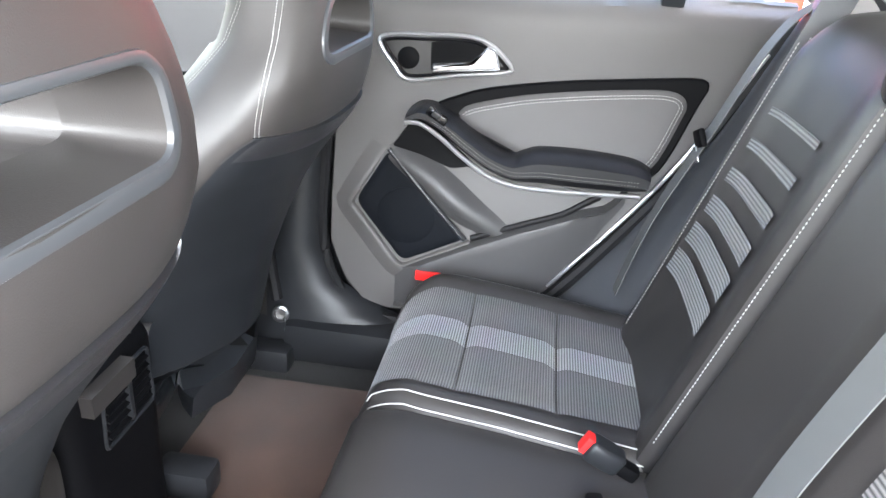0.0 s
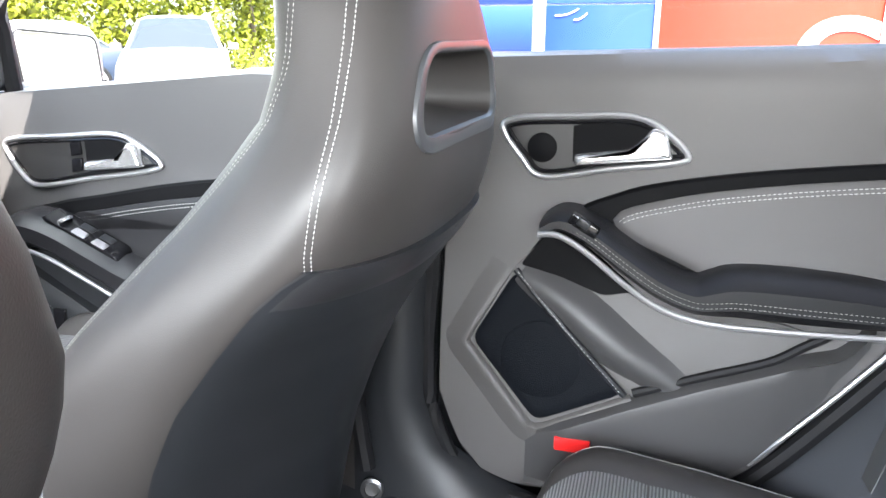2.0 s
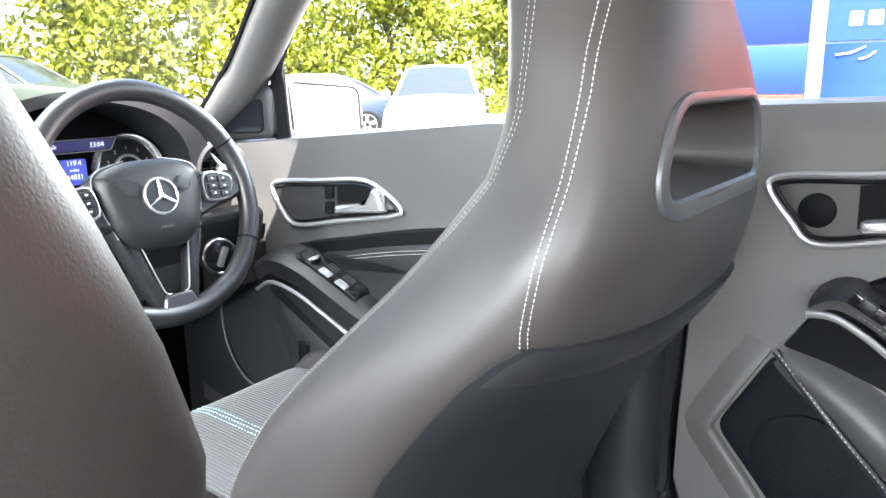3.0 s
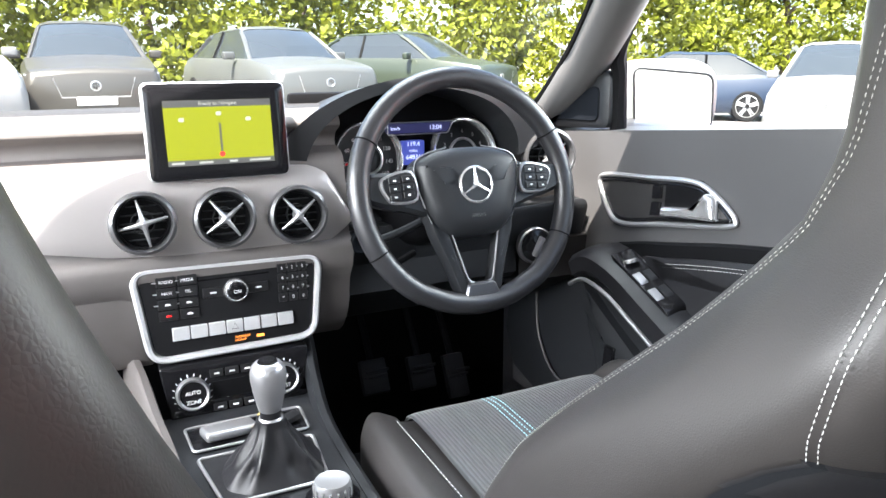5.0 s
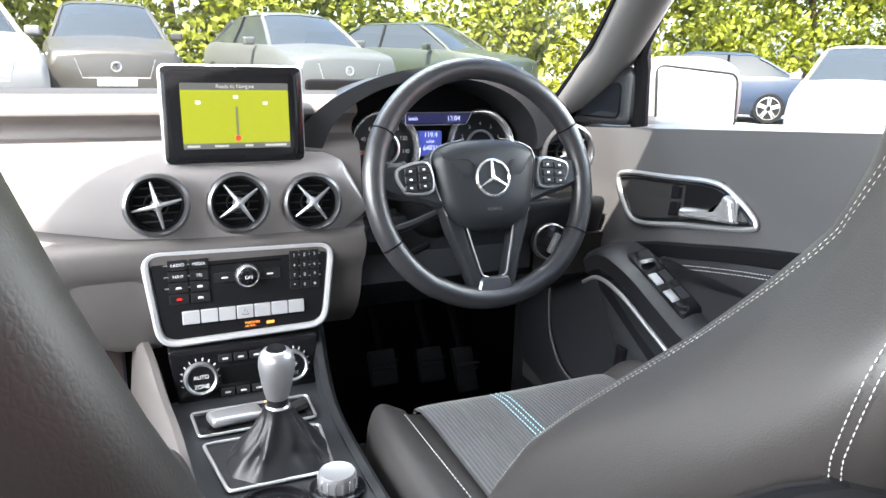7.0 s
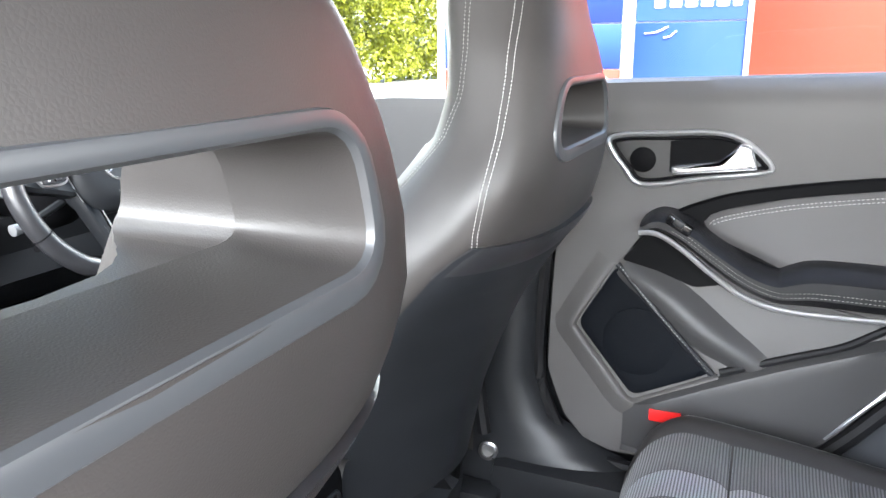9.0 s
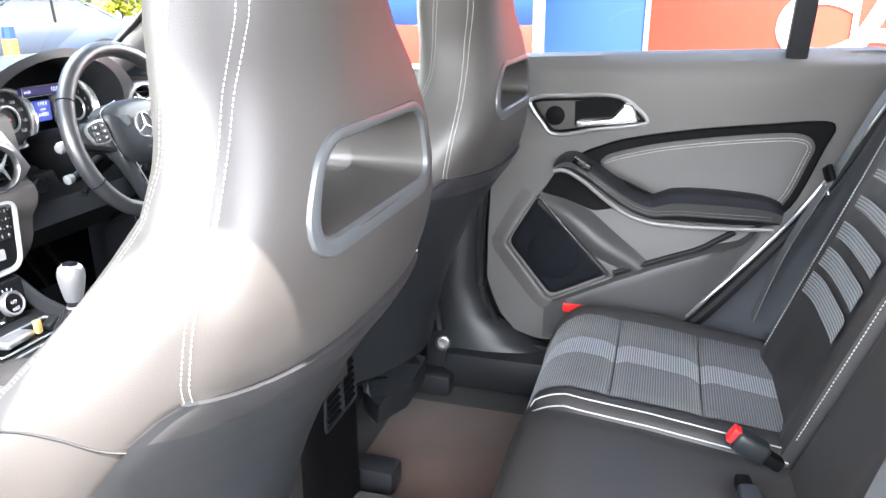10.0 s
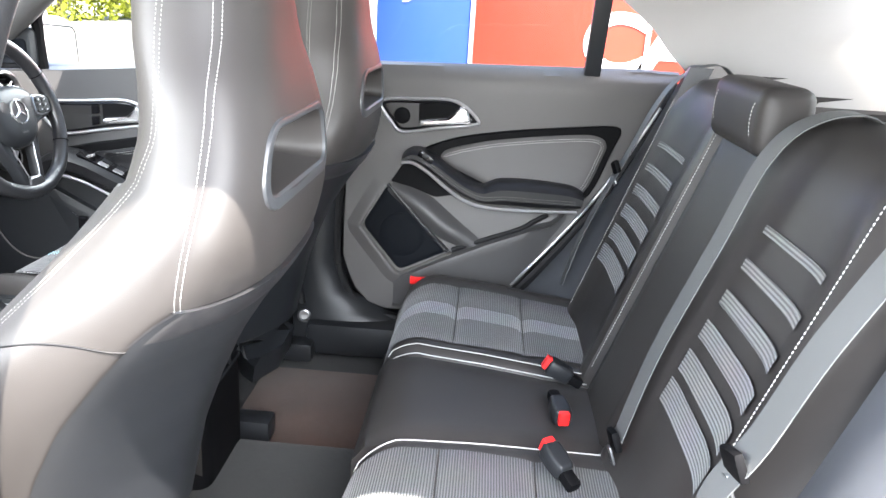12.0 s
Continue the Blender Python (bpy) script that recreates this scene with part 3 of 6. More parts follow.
def seat_ring(z, grow=0.0, n=64):
    yb, yf, hw, tap, flare = lerp_table(SEAT, z)
    yb, yf, hw = yb - grow, yf + grow, hw + grow
    mid, half = (yb + yf) / 2, (yf - yb) / 2
    conc = max(0.0, (yf - yb) - 0.12)
    out = []
    for k in range(n):
        a = k * math.tau / n
        c, s = math.cos(a), math.sin(a)
        x = hw * math.copysign(abs(c) ** (0.68 if s < 0 else 0.55), c)
        y = mid + half * math.copysign(abs(s) ** (0.80 if s < 0 else 0.62), s)
        if s < 0:
            x *= 1 - tap * s * s
        x *= 1 + flare * s
        if s > 0:
            y -= conc * max(0.0, 1 - (abs(x) / (hw * (1 + flare * s) * 0.72)) ** 3)
        out.append((x, y, z))
    return out


HOLE = [(-0.120, 0.962), (0.094, 0.962), (0.112, 0.886), (-0.146, 0.886)]


def front_seat(name, dx, dy, dz, label):
    top = thing(name, label, "car seat", "front seats of the car")
    zs = list(np.linspace(0.36, 1.25, 44)) + [1.27, 1.29, 1.31, 1.32, 1.33]
    body = loft("backrest", [seat_ring(z) for z in zs], LEATHER, top, "black leather one-piece backrest with headrest", cap0=True, cap1=True)
    # the opening through the headrest
    cut = loft("cutter", [[(u, y, v) for u, v in rounded(HOLE, 0.03, 6)] for y in (0.6, 1.1)], None, cap0=True, cap1=True)
    mod = body.modifiers.new("opening", "BOOLEAN")
    mod.operation, mod.object, mod.solver = "DIFFERENCE", cut, "EXACT"
    bpy.context.view_layer.update()
    me = bpy.data.meshes.new_from_object(body.evaluated_get(bpy.context.evaluated_depsgraph_get()))
    body.modifiers.clear()
    body.data = me
    me.polygons.foreach_set("use_smooth", [True] * len(me.polygons))
    me.set_sharp_from_angle(angle=radians(40))
    bpy.data.objects.remove(cut)

    def back_y(x, z):
        r = sorted(seat_ring(z, 0.0, 160)[81:160])
        return float(np.interp(x, [p[0] for p in r], [p[1] for p in r]))
    fr = rounded(HOLE, 0.032, 6)
    rings = []
    for d, lift in ((-0.013, -0.003), (-0.0128, 0.0012), (-0.0115, 0.0030), (-0.004, 0.0036), (0.001, 0.0020), (0.003, -0.002), (0.005, -0.030), (0.010, -0.080)):
        ring = []
        for (u0, v0), (u, v) in zip(fr, offset(fr, d)):
            f = 0.60 + 0.45 * min(1.0, max(0.0, (0.955 - v0) / 0.06)) if d < 0 else 1.0       # broad below, thin above
            u, v = u0 + (u - u0) * f, v0 + (v - v0) * f
            ring.append((u, back_y(u, min(max(v, 0.86), 1.0)) - lift, v))
        rings.append(ring)
    loft("opening_frame", rings[:6], GREYFRAME, top, "satin grey plastic frame round the headrest opening")
    loft("opening_tunnel", rings[5:], LEATHER, top, "black inner wall of the headrest opening")
    # hard back plate wrapped round the lower back
    lim = [(0.30, 1.085), (0.45, 1.05), (0.566, 1.012), (0.636, 0.978), (0.70, 0.930), (0.745, 0.892), (0.77, 0.864), (0.785, 0.842)]
    rings = []
    for z in list(np.linspace(0.785, 0.70, 12)) + list(np.linspace(0.68, 0.24, 22)):
        yl = lerp_table(lim, z)[0]
        r = [p for p in seat_ring(max(z, 0.36), 0.005, 1600) if p[1] <= yl]
        r.sort(key=lambda p: math.atan2(p[0], -(p[1] - yl)))
        r = [np.array((p[0], p[1] + (0.36 - z) * 0.15 if z < 0.36 else p[1], z)) for p in r]
        cum = np.r_[0, np.cumsum([np.linalg.norm(b - a) for a, b in zip(r, r[1:])])]
        rings.append([tuple(np.interp(s, cum, [q[k] for q in r]) for k in range(3)) for s in np.linspace(0, cum[-1], 48)])
    lip = [(x * 0.975, y + 0.009, z + 0.001) for x, y, z in rings[0]]
    loft("back_plate", [lip] + rings, BACKPLATE, top, "dark hard plastic back plate", closed=False)
    rim = [[(x * (1 + 0.006 * b * math.sin(math.pi * k / 47)), y - 0.004 * b * math.sin(math.pi * k / 47) + 0.004 * (k in (0, 47)), z) for k, (x, y, z) in enumerate(r)] for r, b in zip([lip] + rings[:6], (0.4, 0.8, 1.0, 1.0, 0.9, 0.6, -0.2))]
    loft("plate_rim", rim, RIM, top, "satin grey rounded rim of the back plate", closed=False)
    # stitched seams up the sides of the back and on the wing fronts
    def side_x(y, z):
        yb, yf, hw, tap, flare = lerp_table(SEAT, z)
        rear = y < (yb + yf) / 2
        sn = min(1.0, abs(y - (yb + yf) / 2) / ((yf - yb) / 2)) ** (1 / (0.80 if rear else 0.62))
        return hw * max(0.0, 1 - sn * sn) ** (0.34 if rear else 0.275) * (1 - tap * sn * sn if rear else 1) * (1 + flare * (-sn if rear else sn))
    for s in (-1, 1):
        for off in (0.0, 0.008) if s < 0 else ():
            pts = []
            for z in np.linspace(0.785, 1.26, 60):
                y = lerp_table([(0.78, 0.847), (0.85, 0.834), (0.91, 0.826), (0.97, 0.824), (1.03, 0.826), (1.1, 0.830), (1.26, 0.836)], z)[0] - off * lerp_table([(0.78, 0.6), (0.95, 1.0)], z)[0]
                pts.append((s * (side_x(y, z) + 0.0010), y, z))
            stitch("back_stitching", pts, top, 0.0032, 0.0014, 0.00048)
        for off in (0.0, 0.006):
            pts = []
            for z in np.linspace(0.45, 1.26, 60):
                y = lerp_table(SEAT, z)[1] - lerp_table([(0.5, 0.020), (0.80, 0.034), (0.87, 0.044), (0.97, 0.048), (1.3, 0.054)], z)[0] - off
                pts.append((s * (side_x(y, z) + 0.0008), y, z))
            stitch("wing_stitching", pts, top, 0.0028, 0.0020, 0.00045, SEAM, "pale grey stitching")
    for s in (-1 if dx < 0 else 1,):
        pts = [(s * (side_x(y, z) + 0.0003), y, z) for y, z in spline([(0.895, 0.738), (0.945, 0.745), (0.995, 0.742), (1.06, 0.724)], 8)]
        tube("side_seam", pts, 0.0011, RUBBER, top, "dark seam across the side bolster", 6)
    # cushion
    rows = []
    for y, zt, hw in ((1.02, 0.45, 0.24), (1.06, 0.455, 0.25), (1.2, 0.465, 0.255), (1.40, 0.475, 0.255), (1.50, 0.478, 0.25), (1.545, 0.468, 0.24), (1.562, 0.44, 0.23), (1.555, 0.34, 0.22)):
        rows.append([(-hw, y, 0.24), (-hw * 1.02, y, zt - 0.05), (-hw, y, zt + 0.005), (-hw * 0.93, y, zt + 0.028), (-hw * 0.78, y, zt + 0.012), (-hw * 0.68, y, zt), (0, y, zt - 0.004), (hw * 0.68, y, zt), (hw * 0.78, y, zt + 0.012), (hw * 0.93, y, zt + 0.028), (hw, y, zt + 0.005), (hw * 1.02, y, zt - 0.05), (hw, y, 0.24)])
    loft("seat_cushion", [[tuple(q) for q in spline(r, 3)] for r in spline_rows(rows, 3)], LEATHER, top, "black leather seat cushion with raised sides", closed=False)
    rows = []
    for y, zt in ((1.03, 0.452), (1.1, 0.462), (1.25, 0.474), (1.40, 0.483), (1.50, 0.486), (1.54, 0.479), (1.556, 0.460)):
        rows.append([(-0.165, y, zt - 0.004), (-0.155, y, zt + 0.004), (0, y, zt + 0.002), (0.155, y, zt + 0.004), (0.165, y, zt - 0.004)])
    loft("cloth_panel", [[tuple(q) for q in spline(r, 4)] for r in spline_rows(rows, 4)], RIB_Y, top, "ribbed black cloth centre", closed=False)
    for x in (-0.045, -0.036, -0.027):
        pts = [(x, y, lerp_table([(1.03, 0.454), (1.1, 0.466), (1.25, 0.478), (1.40, 0.487), (1.50, 0.4905), (1.54, 0.484)], y)[0]) for y in np.linspace(1.05, 1.54, 30)]
        stitch("cloth_stitching", pts, top, 0.004, 0.003, 0.0012, TEAL, "pale blue stitching")
    for s in (-1, 1):
        pts = [(s * 0.205, y, 0.50 + 0.008 * (y - 1.3)) for y in np.linspace(1.2, 1.5, 20)]
        stitch("side_stitching", pts, top, 0.005, 0.003, 0.0009)
    for s in (-1, 1):
        tube("seat_rail", [(s * 0.2, 0.98, 0.16), (s * 0.2, 1.5, 0.16)], 0.022, BLACK, top, "black seat rail")
        box("rail_cover", (s * 0.2, 1.0, 0.165), (0.06, 0.10, 0.055), HARD, top, "black rail end cover", 0.012)
    top.location = (dx, dy, dz)
    return top


def spline_rows(rows, n):
    """Smooth a list of rows along the list."""
    flat = [np.array(r, float).ravel() for r in rows]
    return [f.reshape(-1, 3) for f in spline(flat, n)]


TEAL = mat("pale_blue_thread", (0.35, 0.62, 0.68), 0.8, var=0.1)
RIB_Y = ribbed("cushion_cloth", (0.014, 0.014, 0.015), (0.072, 0.072, 0.076), axis="X", period=0.006)
front_seat("front_passenger_seat", -0.353, -0.013, 0.049, "black leather front passenger seat with built-in headrest opening")
front_seat("driver_seat", 0.393, 0.015, 0.042, "black leather driver seat with built-in headrest opening")


# ---- rear seat ----
bench = thing("rear_bench", "black leather rear bench with ribbed cloth panels and white stitching", "car seat")
def pad(name, x0, x1, y0, y1, top, thick, material, parent, label="", puff=0.012, nx=10, ny=12, round_front=0.05):
    """A padded cushion block with a domed top and rolled edges."""
    rows = []
    for j in range(ny + 1):
        v = j / ny
        y = y0 + (y1 - y0) * v
        r = []
        for i in range(nx + 1):
            u = i / nx
            x = x0(v) + (x1(v) - x0(v)) * u
            e = min(u, 1 - u) * (x1(v) - x0(v))
            f = min(v, 1 - v) * abs(y1 - y0)
            d = 1 - math.exp(-e / 0.018)
            g = 1 - math.exp(-f / (round_front * 0.5 if v > 0.5 else 0.02))
            r.append((x, y, top(y) + puff * (d * g - 1) * 2.0))
        base = top(y) - thick
        rows.append([(r[0][0], y, base)] + r + [(r[-1][0], y, base)])
    first = [(p[0], p[1], rows[0][0][2]) for p in rows[0]]
    last = [(p[0], p[1], rows[-1][0][2]) for p in rows[-1]]
    return loft(name, [first] + rows + [last], material, parent, label, closed=False)


def cush_top(y):
    return lerp_table([(0.2, 0.425), (0.30, 0.43), (0.50, 0.445), (0.64, 0.45), (0.70, 0.435), (0.725, 0.40), (0.735, 0.34)], y)[0]


def cushion_point(side, u, v, lift=0.0):
    """A point of an outer rear cushion: u from the middle of the car outwards, v from the backrest to the front."""
    y = 0.20 + 0.545 * v
    nose = 1 - math.sqrt(max(0.0, 1 - (max(0.0, v - 0.72) / 0.28) ** 2.2))
    xi = 0.112 + 0.055 * v + 0.085 * nose
    xo = 0.565 + 0.078 * v - 0.150 * nose
    x = xi + (xo - xi) * u
    e = min(u, 1 - u) * (xo - xi)
    z = cush_top(min(y, 0.735)) - 0.075 * max(0.0, (v - 0.80) / 0.20) ** 2.5
    z += 0.016 * math.exp(-((u - 0.88) / 0.10) ** 2) + 0.006 * math.exp(-((u - 0.08) / 0.06) ** 2)     # side bolsters
    z -= 0.030 * math.exp(-e / 0.012)                                                                      # rolled edges
    for seam in (0.385, 0.675):
        z -= 0.010 * math.exp(-((v - seam) / 0.022) ** 2) * max(0.0, 1 - ((u - 0.46) / 0.36) ** 4)        # tufted valleys
    return (side * x, y, z + lift)


for s, nm in ((1, "right"), (-1, "left")):
    rows = []
    for v in np.linspace(0, 1, 56):
        r = [cushion_point(s, u, v) for u in np.linspace(0, 1, 44)]
        rows.append([(r[0][0], r[0][1], 0.20)] + r + [(r[-1][0], r[-1][1], 0.20)])
    rows.append([(x, y + 0.004, min(z, 0.33)) for x, y, z in rows[-1]])
    rows.append([(x, y, 0.20) for x, y, z in rows[-1]])
    seat = loft("outer_cushion", rows, LEATHER, bench, "black leather cushion body", closed=False)
    # ribbed cloth: three cells along the seat, each with a pale band along the middle
    for v0, v1 in ((0.06, 0.382), (0.388, 0.672), (0.678, 0.985)):
        for k, (m_, nm2) in enumerate(((RIB, "cloth_panel"), (RIB_LIGHT, "pale_cloth_band"), (RIB, "cloth_panel"))):
            patch = []
            for v in np.linspace(v0, v1, 16):
                edges = (0.11 + 0.10 * max(0.0, 0.6 - v), 0.41 + 0.02 * v, 0.57 + 0.02 * v, 0.80)
                patch.append([cushion_point(s, u, v, 0.0022) for u in np.linspace(edges[k] + 0.002, edges[k + 1] - 0.002, 12)])
            loft(nm2, patch, m_, seat, closed=False)
    for u0, r_ in ((0.018, 0.0012), (0.055, 0.0012), (0.965, 0.0010)):
        pts = [cushion_point(s, u0, v, 0.0016) for v in np.linspace(0.14, 0.93, 60)]
        tube("white_piping", pts, r_, THREAD, seat, "white piping", 6)
pad("centre_cushion", lambda v: -0.113 - 0.055 * v, lambda v: 0.113 + 0.055 * v, 0.20, 0.72, lambda y: cush_top(y) - 0.004, 0.2, LEATHER, bench, puff=0.006, nx=12, ny=24)


def back_front(z):
    return 0.255 - 0.34 * (z - 0.50)


for s, nm in ((1, "right"), (-1, "left")):
    prof = lambda u: -0.05 * max(0.0, (u - 0.72) / 0.28) ** 1.6 + 0.018 * math.exp(-((u - 0.78) / 0.12) ** 2) + 0.018 * math.exp(-((u - 0.08) / 0.10) ** 2) - 0.03 * max(0.0, (0.06 - u) / 0.06) ** 2
    rows = []
    for z in np.linspace(0.40, 1.02, 26):
        r = []
        w0, w1 = 0.115, 0.60 - 0.05 * max(0, (z - 0.75) / 0.27) ** 2
        t = -0.03 * max(0.0, (z - 0.95) / 0.07) ** 2
        for i in range(25):
            u = i / 24
            r.append((s * (w0 + (w1 - w0) * u), back_front(z) + prof(u) + t, z))
        r = [(r[0][0], r[0][1] - 0.08, z)] + r + [(r[-1][0], r[-1][1] - 0.10, z)]
        rows.append(r)
    rows.append([(x, y - 0.06, 1.03) for x, y, z in rows[-1]])
    seat = loft("outer_backrest", rows, LEATHER, bench, "black leather backrest", closed=False)
    for k in range(6):
        z0 = 0.588 + 0.0565 * k
        bar = []
        for z in np.linspace(z0, z0 + 0.042 - 0.006 * k, 4):
            w = 0.118 - 0.003 * k
            bar.append([(s * (0.335 + x), back_front(z) + prof((0.220 + x) / 0.485) + 0.005, z) for x in np.linspace(-w, w, 12)])
        loft("striped_bar", bar, RIB_X, seat, "pale striped cloth bar", closed=False)
    for u in (0.03, 0.745):
        pts = [(s * (0.115 + 0.48 * u), back_front(z) + prof(u) + 0.0025, z) for z in np.linspace(0.46, 0.98, 60)]
        stitch("back_stitching", pts, seat, 0.0045, 0.002, 0.0010)
    pts = [(s * (0.115 + 0.478 * 0.93), back_front(z) + prof(0.93) + 0.002, z) for z in np.linspace(0.46, 0.98, 60)]
    stitch("edge_stitching", pts, seat, 0.004, 0.002, 0.0010)
    box("latch_cover", (s * 0.545, 0.205, 0.45), (0.05, 0.04, 0.03), BLACK, seat, "black plastic latch cover", 0.008)
rows = []
for z in np.linspace(0.40, 0.99, 20):
    rows.append([(x, back_front(z) + 0.006 - 0.03 * max(0, (abs(x) - 0.095) / 0.02) ** 2 * 0.5, z) for x in np.linspace(-0.113, 0.113, 13)])
rows.append([(x, y - 0.08, 1.0) for x, y, z in rows[-1]])
loft("centre_backrest", rows, LEATHER, bench, closed=False)
head = thing("rear_headrest", "black leather centre headrest with white end stitching", "headrest", "rear headrests")
pad_ob = box("pad", (0.01, 0.085, 1.005), (0.26, 0.085, 0.11), LEATHER, head, "", 0.03, 4)
for x in (-0.085, 0.105):
    stitch("end_stitching", spline([(x, 0.110, 0.958), (x, 0.1285, 0.985), (x, 0.1285, 1.03), (x, 0.105, 1.0585)], 5), head, 0.004, 0.002, 0.0008)
for x in (-0.06, 0.08):
    tube("post", [(x, 0.075, 0.92), (x, 0.08, 0.985)], 0.006, STEEL, head, "steel headrest post")


def buckle(x, y, z, turn, tilt):
    b = thing("seat_belt_buckle", "black seat belt buckle with a red release button", "seat belt", "rear belt buckles")
    box("stalk", (0, -0.005, -0.002), (0.022, 0.060, 0.020), BLACK, b, "black strap stalk", 0.006)
    slab("buckle_body", rounded([(-0.014, -0.008), (0.014, -0.008), (0.018, 0.020), (0.016, 0.046), (-0.016, 0.046), (-0.018, 0.020)], 0.008), lambda u, v, h: (u, v, h), [(0.003, -0.015), (0, -0.011), (0, 0.011), (0.003, 0.015), (0.006, 0.016)], HARD, b, "black plastic buckle body")
    box("release_button", (0, 0.047, 0.002), (0.020, 0.014, 0.026), RED, b, "red release button", 0.003)
    b.matrix_basis = pose(x, y, z, tilt, 0, turn)
    return b


buckle(0.068, 0.335, 0.468, 0, 28)
buckle(-0.035, 0.362, 0.462, 100, -6)
buckle(-0.258, 0.372, 0.474, -57, 20)


def belt(name, pts, width, label, tongue=None):
    b = thing("seat_belt", label, "seat belt", "rear seat belts")
    p = [Vector(q) for q in spline(pts, 8)]
    rings = []
    for i, q in enumerate(p):
        t = (p[min(i + 1, len(p) - 1)] - p[max(i - 1, 0)]).normalized()
        side = (Vector((1, 0, 0)) - t * t.x).normalized() * width / 2
        n = side.cross(t).normalized() * 0.0008
        rings.append([q - side - n, q + side - n, q + side + n, q - side + n])
    loft("webbing", rings, WEBBING, b, cap0=True, cap1=True)
    if tongue:
        box("tongue_grip", tongue, (0.05, 0.012, 0.034), BLACK, b, "black plastic belt tongue", 0.005, rot=(-18, 20, 0))
        box("tongue_plate", (tongue[0] + 0.005, tongue[1], tongue[2] - 0.032), (0.024, 0.004, 0.030), DARK_SILVER, b, "steel tongue", 0.002, rot=(-18, 20, 0))
    return b


belt("belt_centre", [(-0.200, 0.282, 0.505), (-0.180, 0.240, 0.650), (-0.184, 0.178, 0.837), (-0.190, 0.134, 0.970), (-0.190, 0.080, 1.025), (-0.190, 0.010, 1.035), (-0.190, -0.03, 0.99)], 0.050, "grey seat belt hanging across the centre backrest", (-0.202, 0.288, 0.50))
belt("belt_left", [(-0.575, 0.27, 0.45), (-0.540, 0.262, 0.62), (-0.556, 0.222, 0.739), (-0.570, 0.180, 0.871), (-0.560, 0.09, 1.02), (-0.555, 0.02, 1.045), (-0.55, -0.03, 0.99)], 0.050, "grey seat belt over the outer backrest", (-0.548, 0.240, 0.70))
belt("belt_right", [(0.60, 0.300, 0.46), (0.615, 0.252, 0.62), (0.61, 0.178, 0.80), (0.62, 0.112, 0.95), (0.61, 0.06, 1.02), (0.60, -0.02, 1.045), (0.60, -0.08, 0.98)], 0.046, "dark seat belt beside the outer backrest", (0.612, 0.195, 0.78))
for s, nm in ((1, "right"), (-1, "left")):
    rows = []
    for z in np.linspace(0.30, 1.04, 18):
        yo = lerp_table([(0.30, 0.46), (0.40, 0.40), (0.53, 0.297), (0.67, 0.197), (0.815, 0.117), (0.985, 0.035), (1.04, 0.0)], z)[0]
        yi = back_front(z) - 0.012
        rows.append([(s * 0.560, yi - 0.05, z)] + [(s * (0.575 + 0.128 * u), yi + (yo - yi) * u + 0.014 * math.sin(math.pi * u), z) for u in np.linspace(0, 1, 9)] + [(s * 0.80, yo - 0.04, z)])
    setting(loft("trim_quarter_" + nm, rows, QUARTER, closed=False), "pale blue-grey moulded trim between rear seat and door", "trim")


# ---- front right door ----
def front_x(z):
    return float(np.interp(z, [0.28, 0.43, 0.56, 0.67, 0.80, 0.93, 0.955, 0.97], [0.690, 0.690, 0.700, 0.722, 0.737, 0.737, 0.750, 0.78]))


front_door = thing("door_2", "dark grey front car door lined in leather, closed", "car door", kind="structure")
door_card("door_card", 0.99, 2.02, lambda y: 0.30, lambda y: 0.955 - 0.085 * max(0.0, (y - 1.25)), SOFT_SHADED, front_door)
bezel([(1.776, 0.815), (1.745, 0.830), (1.64, 0.838), (1.535, 0.846), (1.485, 0.835), (1.434, 0.801), (1.45, 0.785), (1.58, 0.764), (1.700, 0.744), (1.745, 0.768)], front_door, lever=(1.585, 0.785, 1.460, 0.798), lock=(1.61, 0.772))
slab("insert_border", spline([(1.70, 0.690), (1.66, 0.716), (1.55, 0.738), (1.40, 0.766), (1.25, 0.785), (1.08, 0.80), (1.06, 0.77), (1.15, 0.62), (1.30, 0.58), (1.55, 0.60)], 5, True), on_door, [(0, -0.004), (0, 0.008), (0.004, 0.012)], BLACK, front_door, "black trim border round the insert")
FP = spline([(1.62, 0.690), (1.55, 0.712), (1.40, 0.740), (1.25, 0.758), (1.12, 0.765), (1.10, 0.74), (1.18, 0.63), (1.30, 0.60), (1.50, 0.62)], 5, True)
slab("leather_insert", FP, on_door, [(0, 0.006), (0.001, 0.014), (0.012, 0.018), (0.03, 0.019)], LEATHER_PAD, front_door, "black leather insert")
for d in (0.010, 0.016):
    stitch("stitching", [on_door(u, v, 0.0185) for u, v in offset(FP, d)[0:25]], front_door, 0.0045, 0.002, 0.0007)
AXF = spline([(1.735, 0.655), (1.69, 0.676), (1.62, 0.664), (1.54, 0.630), (1.47, 0.600), (1.40, 0.585), (1.25, 0.58), (1.10, 0.585)], 5)
band("armrest", AXF, 0.032, 0.735, 0.640, LEATHER_PAD, front_door, "padded leather armrest")
tube("chrome_strip", [(0.640, y, z - 0.030) for y, z in AXF], 0.004, SILVER, front_door, "satin chrome armrest strip")
SW = lambda u, v, h: (0.679 + 0.022 * v - 0.15 * h, 1.635 - 0.150 * u + 0.35 * h, 0.701 - 0.063 * u + 0.004 * v + h)
slab("switch_panel", rounded([(0, -1), (1, -1), (1, 1), (0, 1)], 0.1), SW, [(0, -0.004), (0, 0.006), (0.02, 0.008)], GLOSS, front_door, "gloss black window switch panel")
